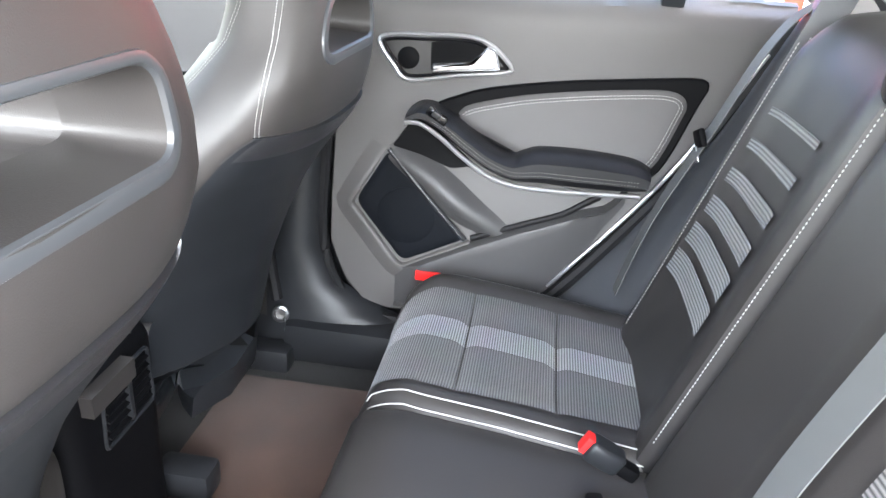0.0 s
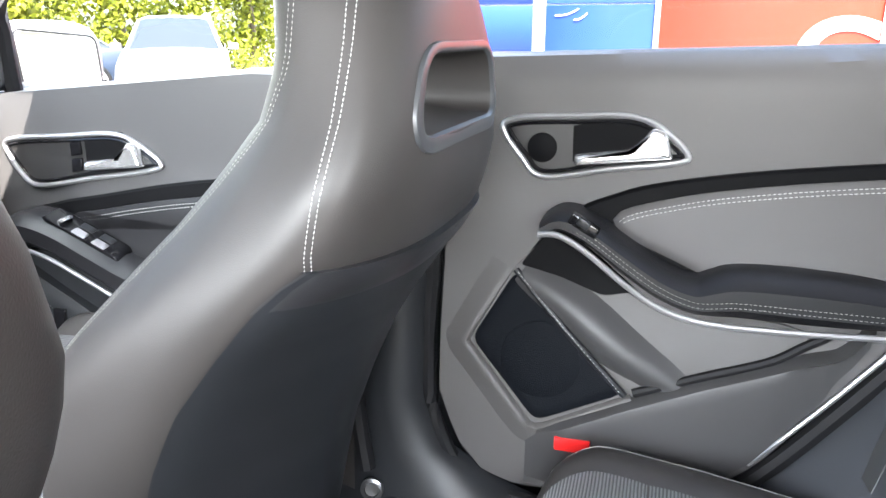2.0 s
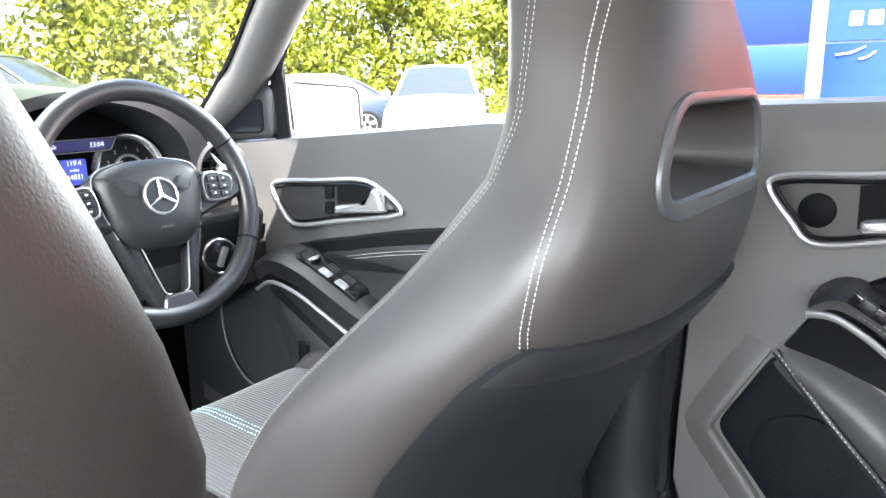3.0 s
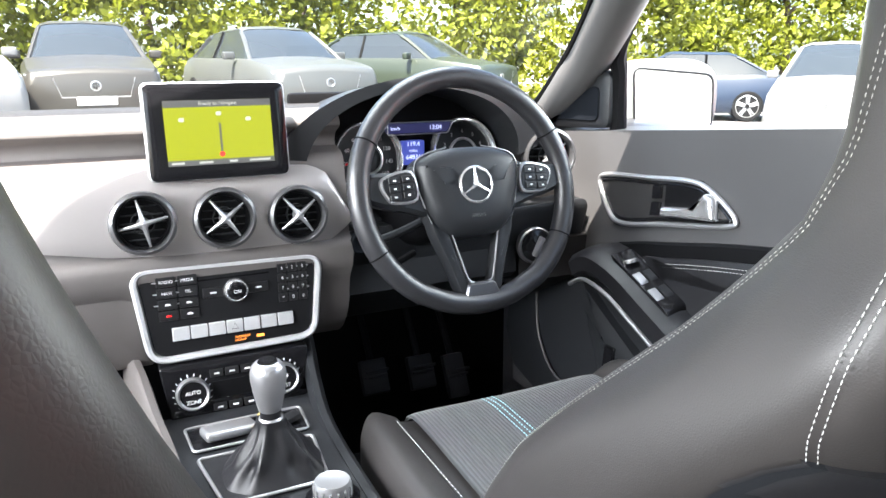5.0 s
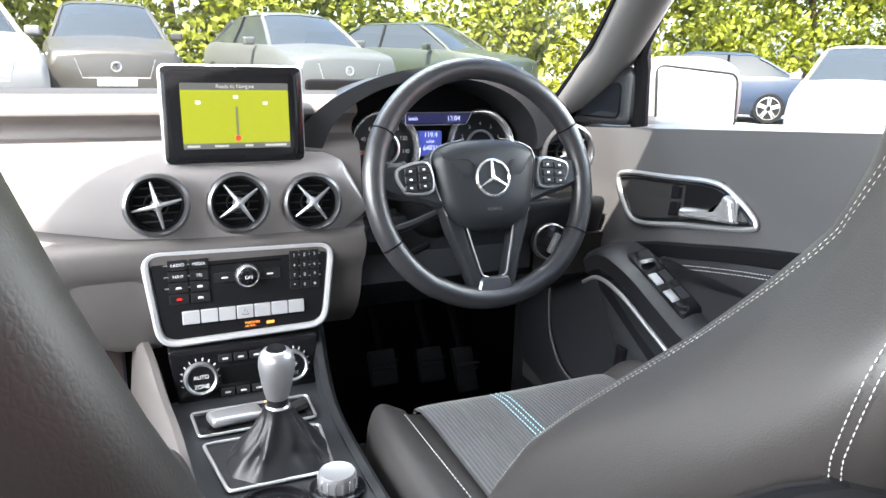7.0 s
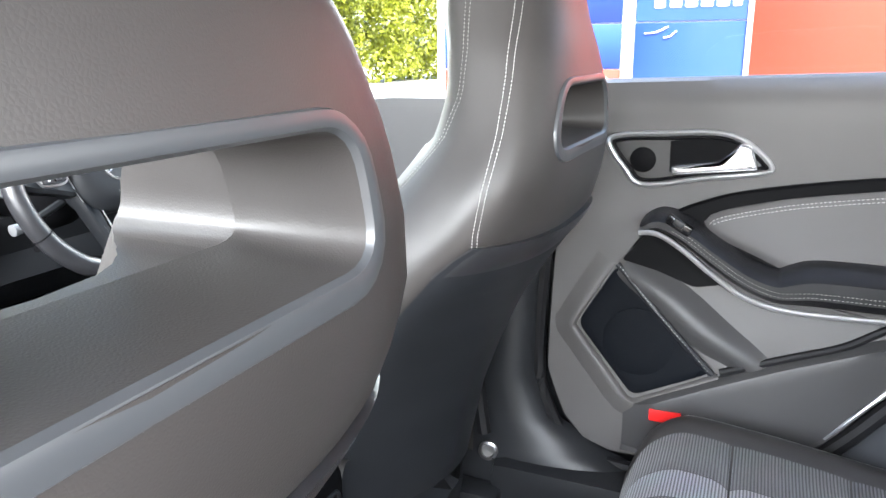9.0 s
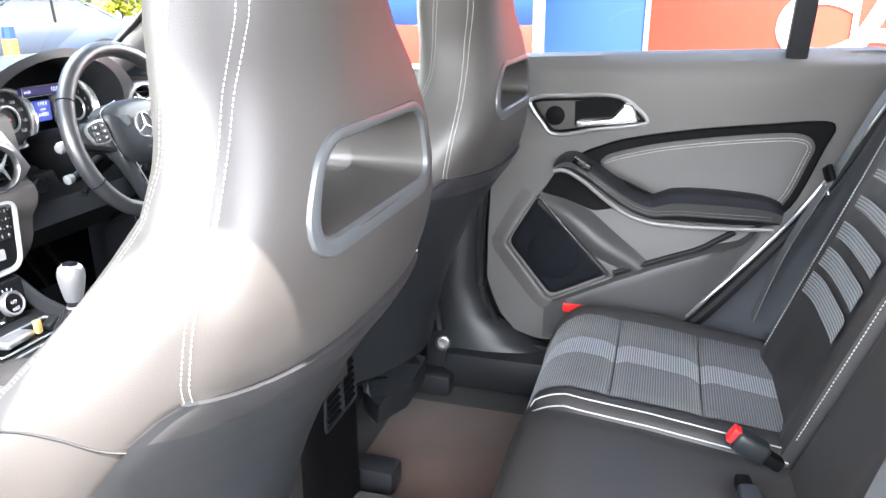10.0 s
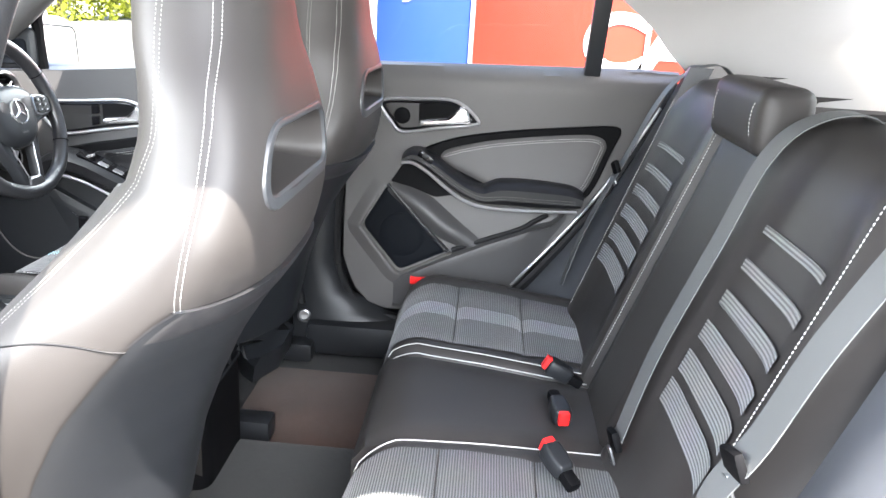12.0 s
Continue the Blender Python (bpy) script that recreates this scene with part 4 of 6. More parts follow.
lathe("mirror_knob", [(0.014, 0), (0.014, 0.004), (0.011, 0.006), (0, 0.006)], SW(0.22, 0, 0.008), (-0.1, 0.35, 1), CHROME, front_door, "chrome-ringed mirror adjuster")
for u in (0.48, 0.75):
    for v in (-0.5, 0.45):
        slab("window_rocker", rounded([(u - 0.09, v - 0.36), (u + 0.09, v - 0.36), (u + 0.09, v + 0.36), (u - 0.09, v + 0.36)], 0.04), SW, [(0, 0.006), (0.01, 0.0095), (0.03, 0.0105)], SILVER if v < 0 else HARD, front_door, "window rocker switch")
slab("lower_trim", spline([(2.015, 0.62), (2.015, 0.34), (1.6, 0.32), (1.06, 0.32), (1.06, 0.56), (1.30, 0.565), (1.45, 0.585), (1.56, 0.62), (1.66, 0.655), (1.80, 0.64)], 3, True), on_door, [(0, -0.006), (0.003, 0.002)], HARD, front_door, "black lower door trim")
slab("pocket", spline([(1.93, 0.56), (1.90, 0.46), (1.83, 0.39), (1.65, 0.40), (1.50, 0.48), (1.52, 0.54), (1.60, 0.60), (1.72, 0.63), (1.80, 0.63)], 5, True), on_door, [(0, -0.004), (0.002, 0.004)], HARD, front_door, "moulded door pocket")
tube("pocket_edge", spline([on_door(1.935, 0.57, 0.006), on_door(1.905, 0.46, 0.008), on_door(1.83, 0.388, 0.01), on_door(1.70, 0.385, 0.01)], 6), 0.0028, SOFT, front_door)
slab("pocket_fin", [(1.775, 0.615), (1.76, 0.615), (1.55, 0.515), (1.56, 0.44), (1.66, 0.43)], on_door, [(0, 0.0), (0.004, 0.022), (0.02, 0.026)], HARD, front_door, "triangular moulded fin")
slab("boot_switch", rounded([(1.655, 0.525), (1.625, 0.525), (1.625, 0.475), (1.655, 0.475)], 0.004), on_door, [(0, 0.02), (0.001, 0.030), (0.004, 0.032)], GLOSS, front_door, "black boot release switch")
tri = thing("mirror_corner_cover", "black triangular cover at the front window corner", "trim")
slab("cover", rounded([(1.985, 0.905), (1.765, 0.915), (1.765, 1.02), (1.80, 1.025)], 0.02), lambda u, v, h: (0.745 - h, u, v), [(0, -0.02), (0, 0.008), (0.01, 0.014)], HARD, tri)
slab("tweeter_mesh", rounded([(1.94, 0.92), (1.785, 0.925), (1.785, 0.995), (1.82, 0.995)], 0.02), lambda u, v, h: (0.745 - h, u, v), [(0, 0.012), (0.004, 0.017)], GRILLE, tri)
setting(tube("trim_window_frame", spline([(0.762, 1.765, 0.91), (0.757, 1.765, 1.02), (0.735, 1.73, 1.09), (0.66, 1.50, 1.25), (0.62, 1.2, 1.31)], 6), 0.016, BLACK), "black window frame edge", "trim")

# ---- dashboard ----
dash = thing("dashboard", "grey soft-touch dashboard with a satin grey trim panel", "dashboard")
PROF = [(2.30, 0.90), (2.15, 0.945), (2.0, 0.968), (1.88, 0.972), (1.835, 0.968), (1.815, 0.955), (1.808, 0.940), (1.835, 0.925), (1.838, 0.905), (1.80, 0.893), (1.79, 0.86), (1.782, 0.80), (1.778, 0.765), (1.765, 0.755), (1.758, 0.742), (1.765, 0.71), (1.785, 0.68), (1.80, 0.62), (1.86, 0.56), (2.0, 0.52)]


def dash_row(x):
    out = []
    k = max(0.0, abs(x) - 0.25) ** 2 * 0.45
    for y, z in spline(PROF, 3):
        out.append((x, y + k * 0.6, z - (0.06 * max(0.0, abs(x) - 0.4) if z > 0.9 else 0.0)))
    return out


loft("upper_body", [dash_row(x)[:13] for x in np.linspace(-0.76, 0.215, 44)], DASH, dash, "dark grey soft-touch dashboard top", closed=False)
loft("lower_body", [dash_row(x)[12:] for x in np.linspace(-0.76, 0.215, 44)], LOWER_DASH, dash, "warm grey lower dashboard moulding", closed=False)
loft("driver_body", [[(x, y + 0.02 + max(0.0, abs(x) - 0.25) ** 2 * 0.27, z if z > 0.9 else z) for x, y, z in dash_row(x) if z > 0.86] + [(x, 1.90, 0.86), (x, 1.92, 0.74), (x, 1.80, 0.70), (x, 1.80, 0.62), (x, 1.92, 0.55)] for x in np.linspace(0.565, 0.76, 10)], DASH, dash, "dark grey dashboard moulding before the driver", closed=False)
loft("column_body", [[(x, 1.95, 0.80), (x, 1.90, 0.785), (x, 1.83, 0.77), (x, 1.81, 0.74), (x, 1.81, 0.64), (x, 1.92, 0.56)] for x in np.linspace(0.215, 0.565, 8)], HARD, dash, "dark panel below the instruments", closed=False)
TR = [(-0.75, 0.905), (-0.5, 0.897), (-0.34, 0.892), (0.0, 0.886), (0.150, 0.880), (0.178, 0.870), (0.200, 0.83), (0.222, 0.788), (0.205, 0.772), (0.172, 0.752), (0.02, 0.752), (-0.153, 0.763), (-0.25, 0.780), (-0.35, 0.802), (-0.5, 0.832), (-0.75, 0.868)]


def on_dash(x, z, h):
    k = max(0.0, abs(x) - 0.25) ** 2 * 0.27
    return (x, float(np.interp(z, [0.74, 0.765, 0.80, 0.86, 0.893], [1.772, 1.776, 1.780, 1.788, 1.797])) + k - h, z)


trs = offset(rounded(TR, 0.015, 3), 0.0)
rows = []
for u in np.linspace(-0.75, 0.222, 70):
    zt = np.interp(u, [p[0] for p in TR[:8]], [p[1] for p in TR[:8]])
    zb = np.interp(u, [p[0] for p in TR[7:][::-1]], [p[1] for p in TR[7:][::-1]])
    zz = np.linspace(zb, zt, 12)
    rows.append([on_dash(u, zz[0], -0.004)] + [on_dash(u, z, 0.006 + 0.006 * max(0.0, math.sin(math.pi * (z - zb) / max(zt - zb, 1e-6))) ** 0.5) for z in zz] + [on_dash(u, zz[-1], -0.004)])
loft("trim_panel", rows, TRIM, dash, "satin grey metallic trim panel", closed=False)


def air_vent(name, x, y, z, r, axis, turn):
    v = thing("air_vent", "round turbine air vent with satin ring and cross vanes", "air vent", "dashboard vents")
    lathe("ring", [(r * 0.80, -0.02), (r * 0.98, -0.005), (r, 0.006), (r * 0.97, 0.013), (r * 0.88, 0.015), (r * 0.82, 0.010), (r * 0.78, -0.004), (r * 0.70, -0.03)], (0, 0, 0), (0, 0, 1), DARK_SILVER, v, "satin silver ring", 40, False)
    lathe("inner_ring", [(r * 0.77, -0.011), (r * 0.77, 0.004), (r * 0.73, 0.004), (r * 0.70, -0.0105), (0.0, -0.0115)], (0, 0, 0), (0, 0, 1), BLACK, v, "black inner barrel", 40)
    lathe("barrel_ring", [(r * 0.36, -0.011), (r * 0.36, -0.001), (r * 0.33, -0.001), (r * 0.33, -0.011)], (0, 0, 0), (0, 0, 1), HARD, v, "", 28, False)
    for k in range(5):
        yy = r * 0.62 * (k - 2) / 2.4
        w = math.sqrt(max(0.0, (r * 0.68) ** 2 - yy * yy))
        box("slat", (0, yy, -0.006), (2 * w, 0.0018, 0.008), HARD, v, "", 0.0005, 1)
    for k in range(4):
        a = turn + k * math.pi / 2
        c, s = math.cos(a), math.sin(a)
        pts = [(c * r * q, s * r * q, h) for q, h in ((0.08, 0.012), (0.35, 0.010), (0.74, 0.004))]
        tube("vane", pts, [0.0042, 0.0030, 0.0018], SILVER, v, "satin chrome vane", 8)
    lathe("hub", [(0.009, 0.0), (0.0075, 0.012), (0.005, 0.015), (0.0, 0.016)], (0, 0, 0), (0, 0, 1), SILVER, v, "", 16)
    v.matrix_basis = Matrix.Translation((x, y, z)) @ Vector(axis).to_track_quat("Z", "Y").to_matrix().to_4x4()
    return v


for i, (x, z) in enumerate(((-0.107, 0.815), (0.009, 0.812), (0.122, 0.807))):
    air_vent("v", x, 1.752, z, 0.0475, (0, -1, 0.1), (0.2, 0.62, 0.66)[i])
air_vent("v", 0.625, 1.80, 0.865, 0.055, (-0.12, -1, 0.0), 0.6)

def word(text, place, u, v, size, material, parent, base=0.011):
    """A printed word on a panel, from the built-in font."""
    cu = bpy.data.curves.new("lettering", "FONT")
    cu.body, cu.size, cu.align_x, cu.align_y, cu.extrude = text, size, "CENTER", "CENTER", 0.0002
    ob = new("lettering", cu)
    me = bpy.data.meshes.new_from_object(ob.evaluated_get(bpy.context.evaluated_depsgraph_get()))
    bpy.data.objects.remove(ob)
    for q in me.vertices:
        q.co = Vector(place(u + q.co.x, v + q.co.y, base + q.co.z))
    return link_mesh("lettering", me, material, parent, "white printed lettering")


# ---- centre screen ----
WHITE_MARK = mat("white_print", (0.7, 0.7, 0.7), 0.6, var=0.0)
scr = thing("centre_screen", "black tablet-style centre screen showing a green map", "screen")
SC = lambda u, v, h: (0.0125 + u, 1.775 - h + 0.10 * v, 0.9425 + v)
slab("casing", rounded([(-0.104, -0.072), (0.104, -0.072), (0.104, 0.072), (-0.104, 0.072)], 0.012), SC, [(0, -0.014), (0, 0.004), (0.002, 0.006)], SILVER, scr, "satin silver casing edge")
slab("front_glass", rounded([(-0.102, -0.070), (0.102, -0.070), (0.102, 0.070), (-0.102, 0.070)], 0.011), SC, [(0, 0.004), (0.0, 0.0075), (0.002, 0.009)], GLOSS, scr, "gloss black screen surround")
MAP = mat("map_display", (0.03, 0.035, 0.004), 0.25, var=0.0, emit=(0.46, 0.50, 0.012), estr=0.12)
MAPBAR = mat("map_bar", (0.05, 0.05, 0.05), 0.25, var=0.0, emit=(0.22, 0.22, 0.20), estr=0.025)
slab("map_display", rounded([(-0.076, -0.049), (0.080, -0.049), (0.080, 0.046), (-0.076, 0.046)], 0.002), SC, [(0, 0.008), (0, 0.0098)], MAP, scr, "lit yellow-green map display")
for v0, v1 in ((0.036, 0.046), (-0.049, -0.041)):
    slab("status_bar", [(-0.076, v0), (0.080, v0), (0.080, v1), (-0.076, v1)], SC, [(0, 0.0098), (0, 0.0104)], MAPBAR, scr, "dim grey status bar")
MAP_TEXT = mat("map_text", (0.2, 0.2, 0.18), 0.5, var=0.0, emit=(0.6, 0.6, 0.52), estr=0.06)
word("Ready to Navigate", SC, 0.002, 0.041, 0.0075, MAP_TEXT, scr, 0.0104)
for u, w in ((-0.062, 0.009), (-0.022, 0.010), (0.018, 0.006), (0.058, 0.016)):
    slab("status_mark", [(u - w, -0.0465), (u + w, -0.0465), (u + w, -0.0435), (u - w, -0.0435)], SC, [(0, 0.0100), (0, 0.0108)], MAP_TEXT, scr, "small pale status mark")
for u, v in ((-0.052, 0.018), (0.045, 0.017), (0.002, 0.026)):
    slab("map_pin", rounded([(u - 0.004, v - 0.003), (u + 0.004, v - 0.003), (u + 0.004, v + 0.003), (u - 0.004, v + 0.003)], 0.002), SC, [(0, 0.0098), (0, 0.0104)], MAP_TEXT, scr, "pale map symbol")
slab("route_line", [(0.001, -0.03), (0.004, -0.03), (0.004, 0.012), (0.001, 0.012)], SC, [(0, 0.0098), (0, 0.0104)], MAPBAR, scr)
lathe("position_marker", [(0.004, 0.0098), (0.004, 0.0106), (0, 0.0107)], SC(0.0025, -0.034, 0.0), (0, -1, 0), RED, scr, "round red position marker", 16)
box("foot", (0.0125, 1.80, 0.885), (0.08, 0.03, 0.05), BLACK, scr, "", 0.006)

# ---- radio and climate ----
rad = thing("radio_unit", "gloss black radio and phone keypad unit in a satin chrome frame", "radio")
RD = lambda u, v, h: (0.0135 + u, 1.768 - h + 0.02 * v, 0.668 + v)
RO = rounded([(-0.152, 0.078), (0.149, 0.072), (0.133, -0.076), (-0.134, -0.080)], 0.034, 8)
slab("surround", RO, RD, [(0, -0.02), (0, 0.008), (0.004, 0.012), (0.009, 0.011), (0.012, 0.004)], PALE_SILVER, rad, "satin chrome frame")
slab("face", offset(RO, 0.012), RD, [(0, 0.0), (0, 0.006), (0.002, 0.008)], DIAL, rad, "satin black face")
for v in (0.052, 0.034, 0.016):
    for u0, u1 in ((-0.118, -0.062), (0.078, 0.122)):
        slab("divider_line", [(u0, v - 0.0006), (u1, v - 0.0006), (u1, v + 0.0006), (u0, v + 0.0006)], RD, [(0, 0.007), (0, 0.0105)], SILVER, rad, "thin pale line between keys")
ORANGE = mat("orange_lamp", (0.3, 0.1, 0.02), 0.4, var=0.0, emit=(1.0, 0.30, 0.05), estr=0.3)


def key(u, v, w, h, material, parent, place=RD, base=0.008, name="key", mark=0.0, label=""):
    k = slab(name, rounded([(u - w, v - h), (u + w, v - h), (u + w, v + h), (u - w, v + h)], 0.0015, 2), place, [(0, base - 0.002), (0.0003, base + 0.002), (0.001, base + 0.0028)], material, parent, label)
    if mark:
        slab("mark", [(u - w * mark, v - 0.0012), (u + w * mark, v - 0.0012), (u + w * mark, v + 0.0012), (u - w * mark, v + 0.0012)], place, [(0, base + 0.002), (0, base + 0.0034)], WHITE_MARK, k)
    return k


KEYMAT = mat("key_black", (0.010, 0.010, 0.011), 0.4, spec=0.3, var=0.0)
for r in range(4):
    for c in range(2):
        key(-0.098 + 0.031 * c, 0.052 - 0.018 * r, 0.0145, 0.0078, KEYMAT, rad, label="black function key")
    for c in range(3):
        key(0.079 + 0.0165 * c, 0.052 - 0.0165 * r, 0.0075, 0.0074, KEYMAT, rad, label="black number key")
for i, t in enumerate(("RADIO", "MEDIA", "NAVI", "TEL")):
    word(t, RD, -0.098 + 0.031 * (i % 2), 0.052 - 0.018 * (i // 2), 0.0065, WHITE_MARK, rad, 0.0112)
for i, t in enumerate("123456789*0#"):
    word(t, RD, 0.079 + 0.0165 * (i % 3), 0.052 - 0.0165 * (i // 3), 0.0075, WHITE_MARK, rad, 0.0112)
word("CLEAR", RD, 0.015, 0.060, 0.0065, WHITE_MARK, rad, 0.0085)
slab("disc_slot", [(-0.062, 0.046), (0.058, 0.046), (0.058, 0.049), (-0.062, 0.049)], RD, [(0, 0.006), (0, 0.0088)], BLACK, rad, "black disc slot")
for u in (-0.03, 0.04):
    key(u, 0.026, 0.016, 0.008, KEYMAT, rad, mark=0.3)
lathe("volume_ring", [(0.0185, 0.0), (0.0185, 0.010), (0.016, 0.013), (0.014, 0.012)], RD(0.005, 0.026, 0.006), (0, -1, 0), CHROME, rad, "chrome-ringed control knob")
lathe("volume_knob", [(0.014, 0.0), (0.014, 0.014), (0.012, 0.0155), (0, 0.0155)], RD(0.005, 0.026, 0.006), (0, -1, 0), GLOSS, rad)
word("ON", RD, 0.005, 0.026, 0.0075, WHITE_MARK, rad, 0.0222)
for i in range(7):
    w = 0.0128
    key(-0.083 + 0.0272 * i, -0.033, w, 0.0105, PALE_SILVER, rad, base=0.010, label="satin silver toggle key")
TRI = [RD(-0.0014 + 0.0062 * math.cos(radians(90 + 120 * k)), -0.0335 + 0.0062 * math.sin(radians(90 + 120 * k)), 0.0134) for k in range(3)]
tube("hazard_mark", TRI, 0.0006, KEYMAT, rad, "dark hazard triangle", 6, True)
for u, v, m_ in ((-0.098, 0.016, WHITE_MARK), (-0.067, 0.016, WHITE_MARK), (-0.098, -0.002, RED), (-0.067, -0.002, WHITE_MARK)):
    slab("key_symbol", rounded([(u - 0.0045, v - 0.0012), (u + 0.0045, v - 0.0012), (u + 0.003, v + 0.0018), (u - 0.003, v + 0.0018)], 0.0008), RD, [(0, 0.010), (0, 0.0114)], m_, rad, "small printed key symbol")
word("PASSENGER", RD, 0.010, -0.053, 0.0046, ORANGE, rad, 0.0085)
word("AIR BAG", RD, 0.006, -0.0585, 0.0046, ORANGE, rad, 0.0085)
slab("airbag_lamp", [(0.032, -0.058), (0.044, -0.058), (0.044, -0.0535), (0.032, -0.0535)], RD, [(0, 0.006), (0, 0.0086)], ORANGE, rad, "lit orange airbag lamp")

con = thing("centre_console", "dark grey centre console with chrome-edged trays", "console")
CL = lambda u, v, h: (0.008 + u, 1.745 - h + 0.25 * v, 0.54 + v)
slab("climate_panel", rounded([(-0.116, 0.045), (0.118, 0.045), (0.108, -0.05), (-0.104, -0.05)], 0.006), CL, [(0, -0.02), (0, 0.004), (0.002, 0.006)], GLOSS, con, "gloss black climate control panel")
for u, t1, t2 in ((-0.071, "AUTO", "ZONE"), (0.071, "OFF", "REST")):
    lathe("dial_ring", [(0.0255, 0), (0.0255, 0.012), (0.023, 0.016), (0.020, 0.014), (0.020, 0.008)], CL(u, 0.0, 0.004), (0, -1, 0.25), SILVER, con, "knurled satin silver ring")
    lathe("dial_face", [(0.0215, 0), (0.0215, 0.013), (0, 0.0135)], CL(u, 0.0, 0.004), (0, -1, 0.25), GLOSS, con, "black dial face")
    word(t1, CL, u, 0.006, 0.0082, WHITE_MARK, con, 0.0188)
    word(t2, CL, u, -0.008, 0.0082, WHITE_MARK, con, 0.0188)
    for k in range(14):
        a = radians(-40 + 20 * k)
        slab("tick", [(u + 0.0275 * math.cos(a) - 0.0008, 0.0275 * math.sin(a) - 0.0008), (u + 0.0275 * math.cos(a) + 0.0008, 0.0275 * math.sin(a) - 0.0008), (u + 0.030 * math.cos(a) + 0.0008, 0.030 * math.sin(a) + 0.0008), (u + 0.030 * math.cos(a) - 0.0008, 0.030 * math.sin(a) + 0.0008)], CL, [(0, 0.004), (0, 0.0066)], WHITE_MARK, con)
for u in (-0.032, -0.008, 0.016, 0.038):
    for v in (0.026, -0.026):
        key(u, v, 0.0105, 0.006, KEYMAT, con, CL, 0.006, mark=0.4)
slab("display", rounded([(-0.04, -0.013), (0.044, -0.013), (0.044, 0.013), (-0.04, 0.013)], 0.002), CL, [(0, 0.004), (0, 0.0075)], BLACK, con, "dark climate display")
# console body: flanks and top
CT = [(1.74, 0.505), (1.68, 0.512), (1.56, 0.515), (1.45, 0.515), (1.38, 0.515), (1.20, 0.515), (1.10, 0.505)]
rows = []
for y, z in spline(CT, 4):
    w = lerp_table([(1.0, 0.115), (1.2, 0.112), (1.45, 0.108), (1.7, 0.125), (1.8, 0.150)], y)[0]
    rows.append([(-w - 0.035, y, 0.15), (-w - 0.02, y, 0.35), (-w - 0.004, y, z - 0.012), (-w + 0.006, y, z + 0.006), (-w + 0.02, y, z), (0, y, z), (w - 0.02, y, z), (w - 0.006, y, z + 0.006), (w + 0.004, y, z - 0.012), (w + 0.02, y, 0.35), (w + 0.035, y, 0.15)])
loft("console_body", rows, HARD, con, "black console moulding", closed=False)
for s in (-1, 1):
    rows = []
    for y, wt, zt, wb in spline([(1.83, 0.150, 0.588, 0.20), (1.77, 0.140, 0.572, 0.19), (1.70, 0.130, 0.538, 0.18), (1.60, 0.118, 0.520, 0.165), (1.45, 0.112, 0.517, 0.15), (1.28, 0.112, 0.515, 0.14)], 5):
        rows.append([(s * (wt - 0.020), y, zt - 0.02), (s * (wt - 0.014), y, zt + 0.004), (s * (wt - 0.004), y, zt + 0.006), (s * (wt + 0.004), y, zt - 0.002), (s * (wt + (wb - wt) * 0.4), y, zt - 0.14), (s * wb, y, 0.13)])
    # The left flank takes the lower-dash grey, the right one the near-black plastic.
    loft("console_flank", rows, LOWER_DASH if s < 0 else HARD, con, "flank of the centre console, warm grey on the left, near-black on the right", closed=False)
TY = lambda u, v, h: (0.0 + u, 1.628 + v, 0.516 + h)
to = rounded([(-0.082, -0.036), (0.082, -0.036), (0.086, 0.038), (-0.086, 0.038)], 0.008)
slab("key_tray", to, TY, [(0, -0.01), (0, 0.002)], GLOSS, con, "gloss black key tray")
tube("tray_rim", [TY(u, v, 0.003) for u, v in to], 0.0022, SILVER, con, "satin chrome tray edge", closed=True)
BP = lambda u, v, h: (0.0 + u, 1.505 + v, 0.516 + h)
bo = rounded([(-0.064, -0.060), (0.068, -0.060), (0.080, 0.064), (-0.080, 0.064)], 0.008)
slab("lever_surround", bo, BP, [(0, -0.01), (0, 0.002)], LEATHER_PAD, con, "leather gear surround")
tube("surround_rim", [BP(u, v, 0.003) for u, v in bo], 0.0025, SILVER, con, "satin chrome surround edge", closed=True)
lathe("start_socket", [(0.014, 0), (0.014, 0.006), (0.010, 0.008), (0, 0.008)], BP(0.035, 0.045, 0.002), (0, 0, 1), GLOSS, con, "round black cover")
lathe("cup_holder", [(0.042, 0.0), (0.042, 0.004), (0.038, 0.004), (0.036, -0.004), (0.0, -0.006)], (-0.02, 1.395, 0.517), (0, 0, 1), GLOSS, con, "gloss black cup holder")
lathe("controller_base", [(0.034, 0), (0.034, 0.004), (0.030, 0.006)], (0.060, 1.405, 0.517), (0, 0, 1), GLOSS, con)
kn = [(0.0235, 0.004), (0.0235, 0.022), (0.0215, 0.026), (0.016, 0.025), (0.0, 0.0245)]
lathe("controller_knob", kn, (0.060, 1.405, 0.517), (0, 0, 1), SILVER, con, "satin silver rotary controller", 24)
for k in range(16):
    a = k * math.tau / 16
    tube("knurl", [(0.060 + 0.0235 * math.cos(a), 1.405 + 0.0235 * math.sin(a), 0.524), (0.060 + 0.0235 * math.cos(a), 1.405 + 0.0235 * math.sin(a), 0.538)], 0.0016, CHROME, con, seg=6)
arm = con
bm = bmesh.new()
bmesh.ops.create_cube(bm, size=1.0)
bmesh.ops.scale(bm, vec=(0.17, 0.30, 0.10), verts=bm.verts)
bmesh.ops.bevel(bm, geom=bm.edges[:], offset=0.035, segments=5, affect="EDGES")
bmesh.ops.translate(bm, vec=(0.0, 1.145, 0.525), verts=bm.verts)
part("lid", bm, LEATHER, arm, "black leather armrest lid")
box("box_body", (0, 1.19, 0.36), (0.19, 0.30, 0.34), LOWER_DASH, arm, "dark grey armrest box", 0.03, 4)
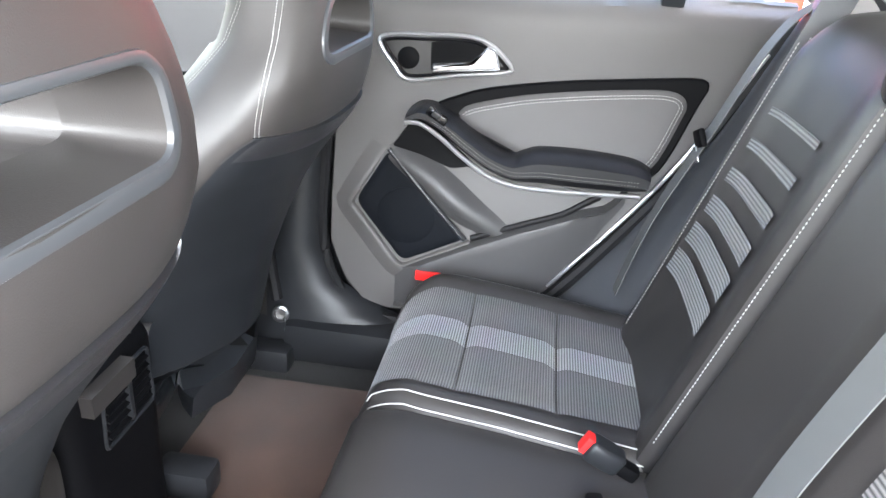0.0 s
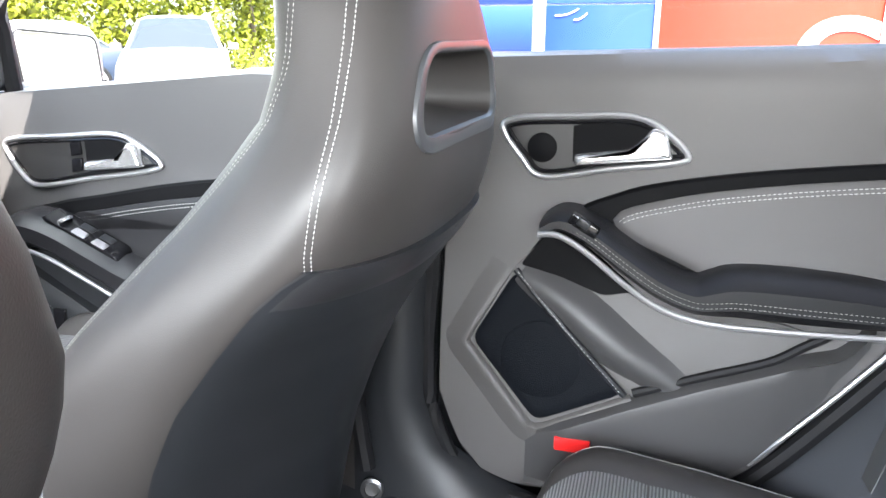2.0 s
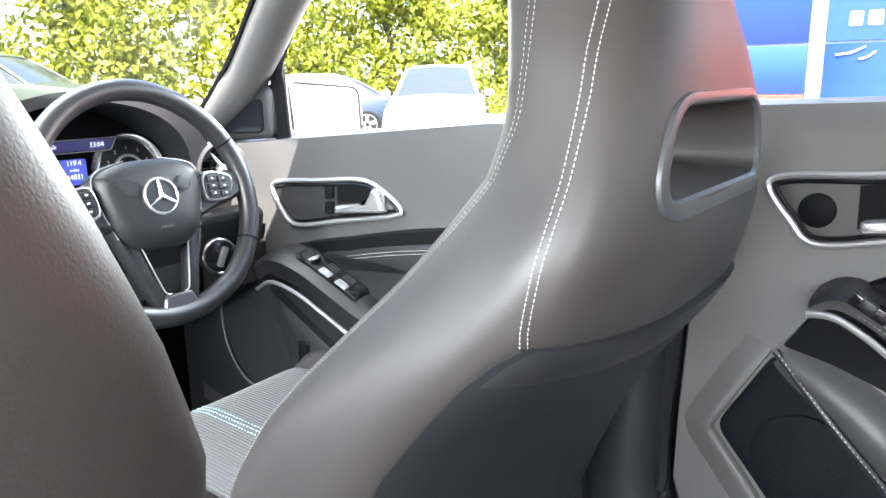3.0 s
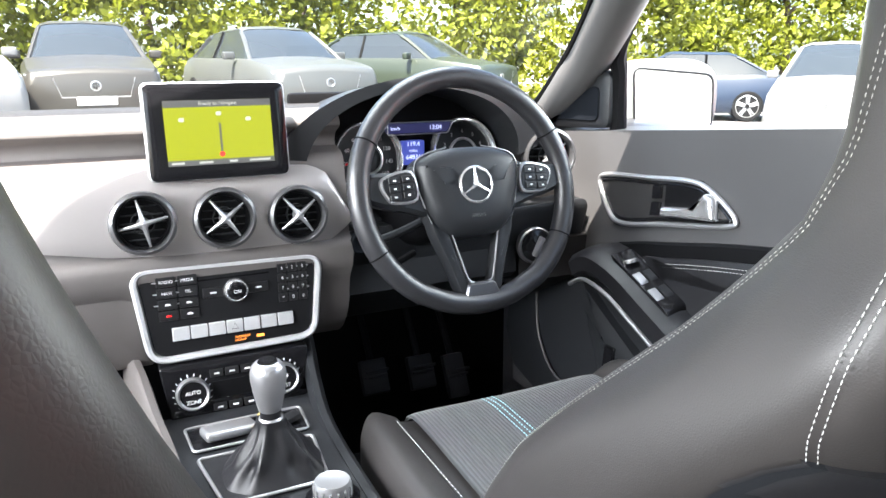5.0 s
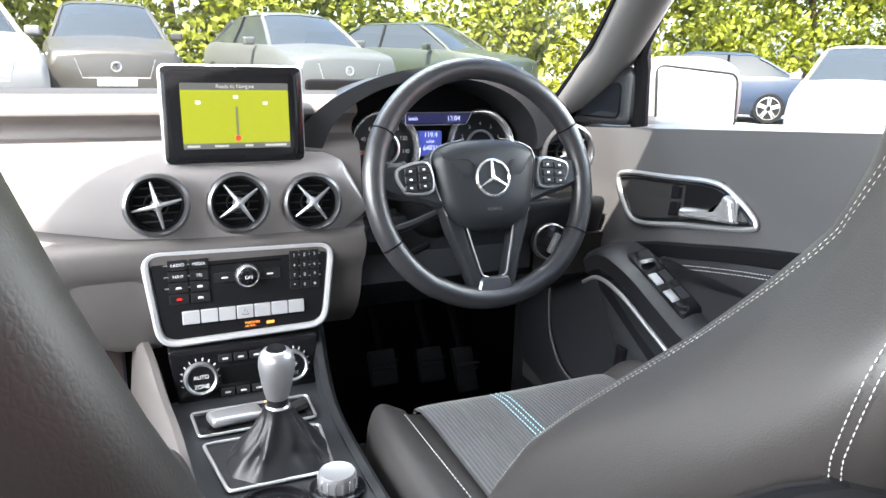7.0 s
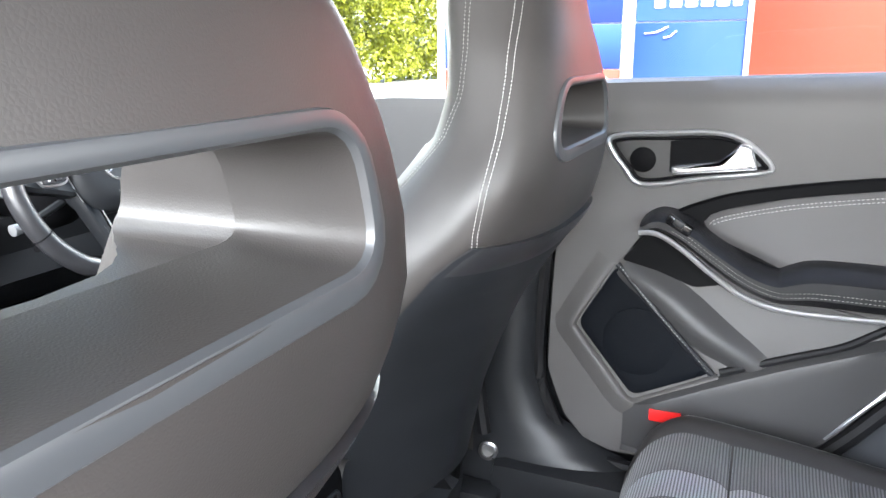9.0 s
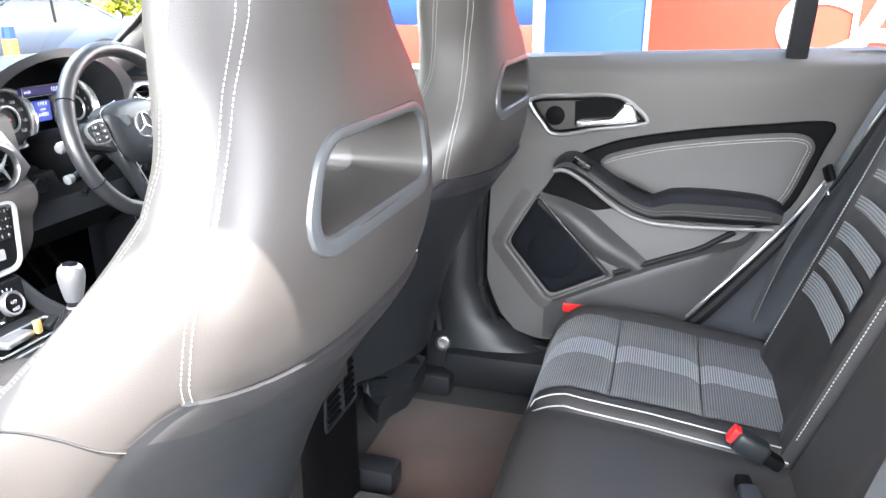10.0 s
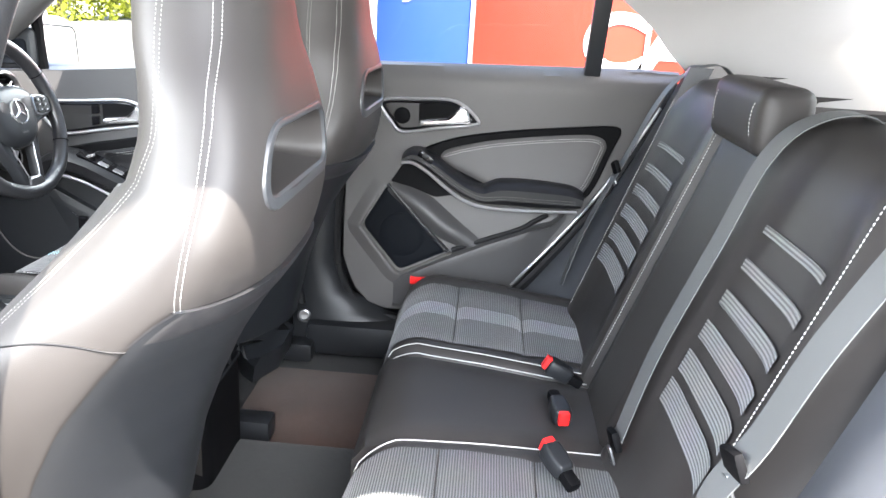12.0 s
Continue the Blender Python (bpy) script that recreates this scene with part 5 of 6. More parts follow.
stitch("stitching", spline([(0.074, 1.01, 0.562), (0.076, 1.15, 0.564), (0.066, 1.268, 0.562), (0.0, 1.280, 0.564), (-0.066, 1.268, 0.562)], 6), arm, 0.005, 0.003, 0.0008)
rv = thing("rear_air_vent", "black rear console air vent with slats", "air vent")
RV = lambda u, v, h: (0.05 + u, 1.012 - h, 0.475 + v)
slab("vent_frame", rounded([(-0.066, -0.050), (0.066, -0.050), (0.060, 0.050), (-0.060, 0.050)], 0.014), RV, [(0, -0.02), (0, 0.002), (0.002, 0.004), (0.005, 0.003), (0.006, -0.004)], HARD, rv, "dark grey vent surround")
for k in range(6):
    box("slat", RV(0, -0.033 + 0.0133 * k, 0.000), (0.110, 0.012, 0.003), BLACK, rv, "black slat", 0.001, 1, rot=(25, 0, 0))
box("divider", RV(0, 0, 0.000), (0.010, 0.014, 0.08), HARD, rv, "", 0.003)
setting(box("trim_console_end", (0.03, 1.062, 0.34), (0.22, 0.10, 0.44), BLACK, bevel=0.04, seg=5), "dark plastic end of the console", "trim")

# ---- gear lever and key ----
gear = thing("gear_lever", "satin silver gear knob over a black leather gaiter", "gear lever")
rings = []
for z, rx, ry, dp, ph in ((0.518, 0.060, 0.054, 0.02, 0.0), (0.526, 0.054, 0.049, 0.05, 0.1), (0.537, 0.046, 0.042, 0.10, 0.25), (0.546, 0.040, 0.038, 0.14, 0.45), (0.556, 0.035, 0.034, 0.13, 0.7), (0.566, 0.030, 0.029, 0.12, 0.9), (0.578, 0.024, 0.024, 0.10, 1.0), (0.590, 0.019, 0.019, 0.05, 1.0), (0.600, 0.0165, 0.0165, 0.0, 1.0)):
    ring = []
    for a in np.linspace(0, math.tau, 72, endpoint=False):
        fold = 1 + dp * (0.7 * math.sin(6 * a + ph * 1.5) + 0.5 * math.sin(11 * a - ph * 2.2))
        ring.append((0.01 + rx * fold * math.copysign(abs(math.cos(a)) ** 0.75, math.cos(a)), 1.505 + ry * fold * math.copysign(abs(math.sin(a)) ** 0.75, math.sin(a)), z))
    rings.append(ring)
loft("gaiter", [[tuple(q) for q in r] for r in spline_rows([[(0.01 + (x - 0.01) * 1.12, 1.505 + (y - 1.505) * 1.05, 0.518 + (z - 0.518) * 0.9) for x, y, z in r] for r in rings], 3)], LEATHER_PAD, gear, "creased black leather gaiter", cap1=True)
stitch("stitching", [(0.01, 1.456, 0.522), (0.01, 1.468, 0.543), (0.01, 1.480, 0.566), (0.01, 1.489, 0.582)], gear, 0.004, 0.002, 0.0008, RUBBER, "dark stitching")
lathe("collar", [(0.017, 0), (0.018, 0.004), (0.016, 0.010), (0.014, 0.012)], (0.01, 1.505, 0.582), (0, 0.03, 1), SILVER, gear, "silver collar ring")
lathe("grip", [(0.014, 0), (0.0135, 0.02), (0.015, 0.034), (0.016, 0.036)], (0.01, 1.505, 0.588), (0, 0.03, 1), LEATHER_PAD, gear, "black leather grip")
lathe("knob", [(0.0125, -0.006), (0.0145, -0.004), (0.0168, 0.004), (0.0205, 0.022), (0.0232, 0.040), (0.0230, 0.050), (0.0205, 0.058), (0.0160, 0.063), (0.010, 0.0645), (0.0, 0.0645)], (0.01, 1.506, 0.608), (0, -0.06, 1), SILVER, gear, "satin silver knob", 32)
lathe("shift_plate", [(0.013, 0), (0.012, 0.002), (0, 0.0022)], (0.01, 1.502, 0.6715), (0, -0.14, 1), GLOSS, gear, "black shift pattern disc", 24)
keyfob = thing("car_key", "silver car key with a leather tag in the tray", "key")
box("fob", (-0.028, 1.622, 0.527), (0.078, 0.034, 0.014), SILVER, keyfob, "silver key fob", 0.0068, 3, rot=(0, 5, 12))
box("fob_end", (0.055, 1.62, 0.525), (0.04, 0.02, 0.010), KEYMAT, keyfob, "dark key tag", 0.004, 2, rot=(0, -8, 20))
box("tag", (0.018, 1.612, 0.534), (0.012, 0.012, 0.026), mat("tan_tag", (0.55, 0.38, 0.12), 0.5, var=0.2, vscale=80), keyfob, "yellow tag", 0.003)

# ---- steering wheel ----
wheel = thing("steering_wheel", "black leather three-spoke steering wheel with silver inlays", "steering wheel")
WT = pose(0.352, 1.607, 0.849, 74, 0, 0)   # local z runs towards the driver's side
R, r0 = 0.176, 0.0165
tube("rim", [(R * math.cos(a), R * math.sin(a) * (1.0 if math.sin(a) > -0.85 else 0.985), 0) for a in np.linspace(0, math.tau, 96, endpoint=False)], r0, RIM, wheel, "black leather rim", 16, True, flat=(0, 0, 1))
for a in (28, 152, 208, 332):
    a = radians(a)
    c, s = math.cos(a), math.sin(a)
    tube("rim_seam", [((R + (r0 + 0.0006) * math.cos(b)) * c, (R + (r0 + 0.0006) * math.cos(b)) * s, (r0 + 0.0006) * math.sin(b)) for b in np.linspace(0, math.tau, 24, endpoint=False)], 0.0012, BLACK, wheel, "", 6, True)
W = lambda u, v, h: (u, v, h)
slab("hub_pad", spline([(-0.086, 0.034), (-0.078, 0.052), (-0.045, 0.064), (0, 0.067), (0.045, 0.064), (0.078, 0.052), (0.086, 0.034), (0.080, -0.005), (0.066, -0.046), (0.038, -0.068), (0, -0.073), (-0.038, -0.068), (-0.066, -0.046), (-0.080, -0.005)], 4, True), W, [(0, -0.03), (0, 0.004), (0.004, 0.013), (0.012, 0.021), (0.026, 0.026), (0.05, 0.028)], HARD, wheel, "dark grey airbag cover")
for s in (-1, 1):
    slab("spoke", spline([(s * 0.06, 0.045), (s * 0.11, 0.036), (s * 0.160, 0.034), (s * 0.166, 0.0), (s * 0.150, -0.012), (s * 0.11, -0.022), (s * 0.06, -0.03)], 4, True), W, [(0, -0.018), (0, 0.0), (0.006, 0.006)], HARD, wheel, "dark grey spoke")
    slab("button_frame", spline([(s * 0.094, 0.036), (s * 0.138, 0.030), (s * 0.146, 0.016), (s * 0.138, -0.002), (s * 0.126, -0.012), (s * 0.088, -0.008)], 4, True), W, [(0, 0.002), (0.001, 0.012), (0.003, 0.013)], SILVER, wheel, "silver button surround")
    slab("button_panel", spline([(s * 0.0965, 0.033), (s * 0.136, 0.0275), (s * 0.143, 0.016), (s * 0.136, 0.000), (s * 0.125, -0.009), (s * 0.091, -0.005)], 4, True), W, [(0, 0.008), (0.001, 0.0145)], KEYMAT, wheel, "black button panel")
    for i in range(2):
        for j in range(3):
            key(s * (0.104 + 0.021 * i), 0.024 - 0.012 * j - 0.002 * i, 0.0090, 0.0050, KEYMAT, wheel, W, 0.0145, mark=0.22, label="black wheel button")
    slab("lower_spoke", rounded([(s * 0.078, -0.012), (s * 0.070, -0.060), (s * 0.050, -0.112), (s * 0.034, -0.166), (s * 0.010, -0.166), (s * 0.020, -0.136), (s * 0.033, -0.092), (s * 0.042, -0.050)], 0.008), W, [(0, -0.016), (0, 0.000), (0.004, 0.006), (0.008, 0.007)], HARD, wheel, "dark lower spoke")
    tube("spoke_inlay", spline([(s * 0.040, -0.062, 0.0075), (s * 0.032, -0.094, 0.0075), (s * 0.021, -0.134, 0.0075), (s * 0.012, -0.140, 0.0075)], 6), 0.0013, SILVER, wheel, "satin silver spoke inlay", flat=(0, 0, 1))
    tube("pad_inlay", spline([(s * 0.030, 0.068, 0.004), (s * 0.076, 0.056, 0.005), (s * 0.088, 0.034, 0.006), (s * 0.082, -0.004, 0.006), (s * 0.069, -0.045, 0.006)], 6), 0.0010, SILVER, wheel, "thin chrome line", flat=(0, 0, 1))
slab("lower_inlay", rounded([(-0.024, -0.140), (0.024, -0.140), (0.033, -0.166), (-0.033, -0.166)], 0.006), W, [(0, -0.008), (0.001, 0.008), (0.004, 0.011)], DARK_SILVER, wheel, "satin silver lower inlay")
lathe("badge_ring", [(0.0285, 0), (0.0285, 0.004), (0.026, 0.006), (0.0245, 0.004)], (0, 0.006, 0.0275), (0, 0, 1), CHROME, wheel, "chrome badge ring", 40, False)
lathe("badge_disc", [(0.0255, 0), (0.0255, 0.0025), (0, 0.003)], (0, 0.006, 0.0275), (0, 0, 1), HARD, wheel, "dark round badge", 40)
for k in range(3):
    a = math.pi / 2 + k * math.tau / 3
    c, s = math.cos(a), math.sin(a)
    tube("badge_bar", [(0, 0.006, 0.0315), (0.0255 * c, 0.006 + 0.0255 * s, 0.0308)], [0.0034, 0.0012], CHROME, wheel, "chrome badge bar", 6)
word("AIRBAG", W, 0, -0.040, 0.007, mat("grey_emboss", (0.06, 0.06, 0.06), 0.5, var=0), wheel, 0.0276)
wheel.matrix_basis = WT
col = thing("steering_column", "dark plastic steering column shroud with stalks", "steering column")
tube("shroud", [(0.352, 1.66, 0.842), (0.354, 1.74, 0.80), (0.36, 1.90, 0.76)], [0.045, 0.06, 0.07], BLACK, col, seg=20)
tube("wiper_stalk", spline([(0.33, 1.67, 0.85), (0.27, 1.665, 0.845), (0.205, 1.66, 0.838)], 4), [0.008] * 5 + [0.010] * 4, HARD, col, "dark indicator stalk")
lathe("stalk_end", [(0.011, 0), (0.012, 0.012), (0.009, 0.018), (0, 0.019)], (0.207, 1.66, 0.838), (-1, 0, -0.1), SILVER, col, "silver stalk end")
tube("cruise_stalk", spline([(0.33, 1.68, 0.80), (0.27, 1.68, 0.778), (0.225, 1.675, 0.768)], 4), 0.007, HARD, col, "dark lower stalk")
lathe("stalk_end", [(0.009, 0), (0.010, 0.014), (0, 0.016)], (0.227, 1.675, 0.768), (-1, 0, -0.1), SILVER, col, "silver stalk end")
tube("adjust_lever", [(0.30, 1.70, 0.735), (0.255, 1.68, 0.725)], 0.006, BLACK, col, "black adjusting lever")

# ---- instrument cluster ----
ic = thing("instrument_cluster", "hooded instrument cluster with two dials and a blue display", "instruments")
hood = []
for t in np.linspace(0, 1, 16):
    y, lift = 1.765 + 0.16 * t, -0.012 * t
    hood.append([(0.355 + 0.205 * math.cos(a), y + 0.035 * (1 - math.sin(a)), 0.855 + lift + 0.145 * max(0.0, math.sin(a)) ** 0.85) for a in np.linspace(0.08, math.pi - 0.08, 30)])
out = [[(0.355 + (x - 0.355) * (1.07 + 0.22 * (1 - min(1.0, max(0.0, (z - 0.843) / 0.145)))), y + 0.004, z + 0.012) for x, y, z in r] for r in hood]
loft("hood", hood[::-1] + [[(x, y - 0.003, z + 0.006) for x, y, z in out[0]]] + out + [[(x, 2.1, 0.93 if 0.1 < x < 0.62 else 0.9) for x, y, z in out[-1]]], HARD, ic, "dark grey instrument hood", closed=False)
box("back_panel", (0.355, 1.915, 0.89), (0.40, 0.02, 0.20), BLACK, ic, "black instrument panel", 0.01)
DIM_MARK = mat("dim_print", (0.30, 0.30, 0.30), 0.6, var=0.0)

for cx in (0.287, 0.482):
    lathe("dial_ring", [(0.068, 0), (0.068, 0.018), (0.065, 0.022), (0.061, 0.018), (0.058, 0.0)], (cx, 1.885, 0.870), (0, -1, 0.15), CHROME, ic, "satin chrome dial ring", 48, False)
    lathe("dial_disc", [(0.062, 0), (0.062, 0.004), (0, 0.0045)], (cx, 1.885, 0.870), (0, -1, 0.15), DIAL, ic, "black dial face", 48)
    lathe("inner_ring", [(0.030, 0.005), (0.030, 0.010), (0.027, 0.011), (0.025, 0.008)], (cx, 1.885, 0.870), (0, -1, 0.15), SILVER, ic, "", 40, False)
    DP = lambda u, v, h, cx=cx: (cx + u, 1.885 - h + 0.15 * v, 0.870 + v)
    for k in range(9):
        a = radians(220 - 32.5 * k)
        word(str(k * 20) if cx < 0.3 else str(k), DP, 0.042 * math.cos(a), 0.042 * math.sin(a), 0.010, DIM_MARK, ic, 0.008)
slab("pointer", [(0.287, 0.870), (0.285, 0.875), (0.242, 0.866), (0.242, 0.863)], lambda u, v, h: (u, 1.870 - h, v), [(0, 0), (0, 0.002)], RED, ic, "red pointer")
BLUE = mat("blue_display", (0.02, 0.03, 0.12), 0.3, var=0.0, emit=(0.05, 0.07, 0.40), estr=0.08)
PALE = mat("display_text", (0.3, 0.35, 0.6), 0.3, var=0.0, emit=(0.55, 0.6, 1.0), estr=0.16)
ID = lambda u, v, h: (0.372 + u, 1.866 - h, 0.887 + v)
slab("info_display", rounded([(-0.022, -0.030), (0.022, -0.030), (0.022, 0.014), (-0.022, 0.014)], 0.003), ID, [(0, -0.01), (0, 0.002)], BLUE, ic, "lit blue trip display")
slab("time_bar", rounded([(-0.05, 0.028), (0.07, 0.028), (0.078, 0.046), (-0.05, 0.046)], 0.004), ID, [(0, -0.01), (0, 0.002)], mat("navy_display", (0.01, 0.01, 0.05), 0.3, var=0, emit=(0.01, 0.012, 0.05), estr=0.08), ic, "dark blue display strip")
tube("strip_edge", [ID(u, v, 0.003) for u, v in rounded([(-0.05, 0.026), (0.07, 0.026), (0.082, 0.048), (-0.05, 0.048)], 0.004)], 0.0009, SILVER, ic, "thin silver edge", 6, True)
word("13:04", ID, 0.045, 0.037, 0.012, PALE, ic, 0.0025)
word("km/h", ID, -0.035, 0.037, 0.009, PALE, ic, 0.0025)
word("119.4", ID, 0, 0.008, 0.012, PALE, ic, 0.0025)
word("miles", ID, 0, -0.004, 0.008, PALE, ic, 0.0025)
word("64831", ID, 0, -0.016, 0.012, PALE, ic, 0.0025)

# ---- driver side lower dash, light switch, pedals ----
kd = thing("lower_dash_panel", "dark plastic lower dash panel on the driver side", "dashboard")
slab("panel", rounded([(0.20, 0.76), (0.72, 0.78), (0.72, 0.60), (0.55, 0.62), (0.22, 0.66)], 0.03), lambda u, v, h: (u, 1.80 - h + 0.3 * (0.76 - v), v), [(0, -0.05), (0, 0.006), (0.006, 0.01)], HARD, kd)
ls = thing("light_switch", "round headlamp switch with a chrome ring", "switch")
lathe("ring", [(0.036, -0.01), (0.036, 0.006), (0.033, 0.009), (0.030, 0.006)], (0.586, 1.775, 0.698), (-0.2, -1, 0.1), DARK_SILVER, ls, "dark chrome ring")
lathe("dial", [(0.030, -0.01), (0.030, 0.006), (0.020, 0.010), (0, 0.011)], (0.586, 1.775, 0.698), (-0.2, -1, 0.1), GLOSS, ls, "black rotary dial")
box("grip", (0.584, 1.760, 0.699), (0.010, 0.012, 0.04), SILVER, ls, "silver grip bar", 0.003, rot=(0, 25, 0))
sp = thing("start_button", "small round black button on the dash", "switch")
lathe("button", [(0.018, -0.01), (0.018, 0.004), (0.015, 0.007), (0.0, 0.006)], (0.228, 1.765, 0.745), (0, -1, 0.1), GRILLE, sp)
for i, (x, z) in enumerate(((0.33, 0.385), (0.44, 0.375), (0.525, 0.35))):
    p = thing("pedal", "ribbed black rubber foot pedal", "pedal", "foot pedals")
    box("pad", (x, 2.0, z), (0.06 if i < 2 else 0.05, 0.02, 0.075 if i < 2 else 0.10), RUBBER, p, "black rubber pedal pad", 0.006, rot=(-28, 0, 0))
    for k in range(4):
        box("rib", (x, 1.988 - 0.008 * (k - 1.5), z - 0.024 + 0.016 * k), (0.05, 0.004, 0.006), RUBBER, p, "", 0.001, 1, rot=(-28, 0, 0))
    tube("arm", [(x, 2.01, z + 0.02), (x, 2.14, z + 0.20)], 0.008, BLACK, p)

# ---- passenger side: glovebox and footwell ----
gb = thing("glovebox", "grey glovebox lid below the dashboard", "glovebox")
slab("lid", rounded([(-0.70, 0.747), (-0.240, 0.726), (-0.236, 0.600), (-0.68, 0.585)], 0.006), lambda u, v, h: (u, 1.776 - h + 0.22 * (0.74 - v) ** 1.0 * (0.74 - v) * 6 + max(0, abs(u) - 0.25) ** 2 * 0.2, v), [(0, -0.06), (0, 0.0), (0.003, 0.004), (0.02, 0.005)], LOWER_DASH, gb, "grey glovebox lid")
slab("side_panel", rounded([(-0.2365, 0.729), (-0.13, 0.740), (-0.110, 0.570), (-0.175, 0.570), (-0.2325, 0.597)], 0.006), lambda u, v, h: (u, 1.776 - h + 1.32 * max(0.0, 0.74 - v) ** 2, v), [(0, -0.06), (0, 0.0), (0.003, 0.004)], LOWER_DASH, gb, "grey panel beside the glovebox")
setting(box("trim_pedal_bulkhead", (0.44, 2.17, 0.42), (0.60, 0.06, 0.70), BLACK, bevel=0.02), "dark bulkhead behind the pedals", "trim")
setting(box("trim_footwell", (-0.45, 1.98, 0.34), (0.56, 0.05, 0.50), BROWN_CARPET, bevel=0.02), "brown carpeted passenger footwell", "trim")
fm = thing("floor_mat", "dark brown carpet floor mat in the rear footwell", "floor mat")
box("mat", (0.40, 0.93, 0.136), (0.40, 0.34, 0.012), MAT_CARPET, fm, "", 0.005)
rm = thing("rear_view_mirror", "black rear-view mirror below the windscreen header", "mirror")
box("shell", (-0.050, 1.50, 1.166), (0.24, 0.035, 0.068), GLOSS, rm, "gloss black mirror shell", 0.014, 4, rot=(-8, 0, -8))
MIRROR = mat("mirror_glass", (0.9, 0.9, 0.9), 0.02, metal=1.0, var=0.0)
box("glass", (-0.0525, 1.483, 1.164), (0.225, 0.003, 0.054), MIRROR, rm, "mirror glass", 0.001, 2, rot=(-8, 0, -8))
tube("stem", [(-0.05, 1.52, 1.18), (-0.03, 1.58, 1.30)], 0.01, BLACK, rm)


# ---- outside ----
ASPHALT = mat("asphalt", (0.16, 0.155, 0.147), 0.9, var=0.25, vscale=1.5, bump=0.6, bscale=60)
def rise(x, y):
    """The car park climbs a little towards the row of cars ahead."""
    return 0.40 * min(1.0, max(0.0, (y - 7.0) / 4.0)) * min(1.0, max(0.0, (9.0 - x) / 3.0))


gx = [-400, -100, -30, -15, 0, 3, 5, 6, 7, 8, 9, 12, 30, 100, 400]
gy = [-400, -100, -30, -10, 0, 5, 7, 8, 9, 10, 11, 13, 20, 40, 100, 400]
setting(loft("ground", [[(x, y, GROUND + rise(x, y)) for x in gx] for y in gy], ASPHALT, closed=False), "pale worn asphalt of the car park", "ground")

# sign wall beside the car
BLUE_P = mat("blue_sign", (0.008, 0.038, 0.23), 0.35, var=0.12, vscale=1.2)
RED_P = mat("red_sign", (0.32, 0.019, 0.006), 0.4, var=0.06, vscale=1.0)
WHITE_P = mat("white_sign", (0.58, 0.58, 0.58), 0.45, var=0.05)
sign = thing("sign_wall", "large blue and red sign wall with white letters", "sign")
SG = lambda u, v, h: (7.0 - h, u, v)
slab("backing", [(-7, GROUND), (3.9, GROUND), (3.9, 3.0), (-7, 3.0)], SG, [(0, -0.3), (0, 0.0)], WHITE_P, sign, "white sign backing")


def panel(y0, y1, z0, z1, material, label):
    return slab("sign_panel", [(y0, z0), (y1, z0), (y1, z1), (y0, z1)], SG, [(0, 0.0), (0, 0.03), (0.006, 0.034)], material, sign, label)


panel(1.92, 3.8, 0.86, 1.285, BLUE_P, "blue sign panel")
panel(1.92, 3.8, 1.30, 2.6, BLUE_P, "blue sign panel")
panel(0.78, 1.79, GROUND, 1.285, BLUE_P, "blue sign panel")
panel(0.78, 1.79, 1.30, 2.6, BLUE_P, "blue sign panel")
panel(1.92, 3.8, GROUND, 0.85, RED_P, "red sign panel")
panel(-1.10, 0.74, GROUND, 2.6, RED_P, "red sign panel")
panel(-6.5, -1.13, GROUND, 2.6, RED_P, "red sign panel")
for y in (1.855, 0.760, -1.115):
    slab("sign_post", [(y - 0.028, GROUND), (y + 0.028, GROUND), (y + 0.028, 2.7), (y - 0.028, 2.7)], SG, [(0, 0.0), (0.004, 0.05)], SILVER if y > 0 else WHITE_P, sign, "pale upright joint strip")


def sign_word(text, y, z, size, wide=1.0):
    cu = bpy.data.curves.new("lettering", "FONT")
    cu.body, cu.size, cu.extrude, cu.offset = text, size, 0.004, size * 0.028
    ob = new("lettering", cu)
    me = bpy.data.meshes.new_from_object(ob.evaluated_get(bpy.context.evaluated_depsgraph_get()))
    bpy.data.objects.remove(ob)
    for q in me.vertices:
        q.co = Vector((7.0 - 0.040 - q.co.z, y - q.co.x * wide, z + q.co.y))
    return link_mesh("lettering", me, WHITE_P, sign, "bold white letter")


sign_word("C", -0.42, 0.56, 0.86, 1.12)
sign_word("A", -1.05, 0.56, 0.86, 1.15)
sign_word("R", -1.84, 0.56, 0.86, 1.1)
for y0, w in ((1.62, 0.10), (1.48, 0.11), (1.34, 0.11), (1.20, 0.11), (1.06, 0.11), (0.92, 0.08)):
    slab("sign_bar", rounded([(y0 - w, 1.42), (y0, 1.42), (y0, 1.54), (y0 - w, 1.54)], 0.02), SG, [(0, 0.03), (0.002, 0.040)], WHITE_P, sign, "plain white bar")
slab("sign_blob", spline([(2.35, 0.60), (2.06, 0.62), (2.02, 0.72), (2.10, 0.80), (2.40, 0.80)], 5, True), SG, [(0, 0.03), (0.002, 0.040)], WHITE_P, sign, "white rounded shape")
for y0, z0, w in ((1.70, 1.19, 0.22), (1.52, 1.15, 0.12)):
    tube("swoosh", spline([SG(y0, z0, 0.04), SG(y0 - w / 2, z0 + 0.01, 0.04), SG(y0 - w, z0 + 0.06, 0.04)], 4), 0.008, WHITE_P, sign, "thin white swoosh", 6)


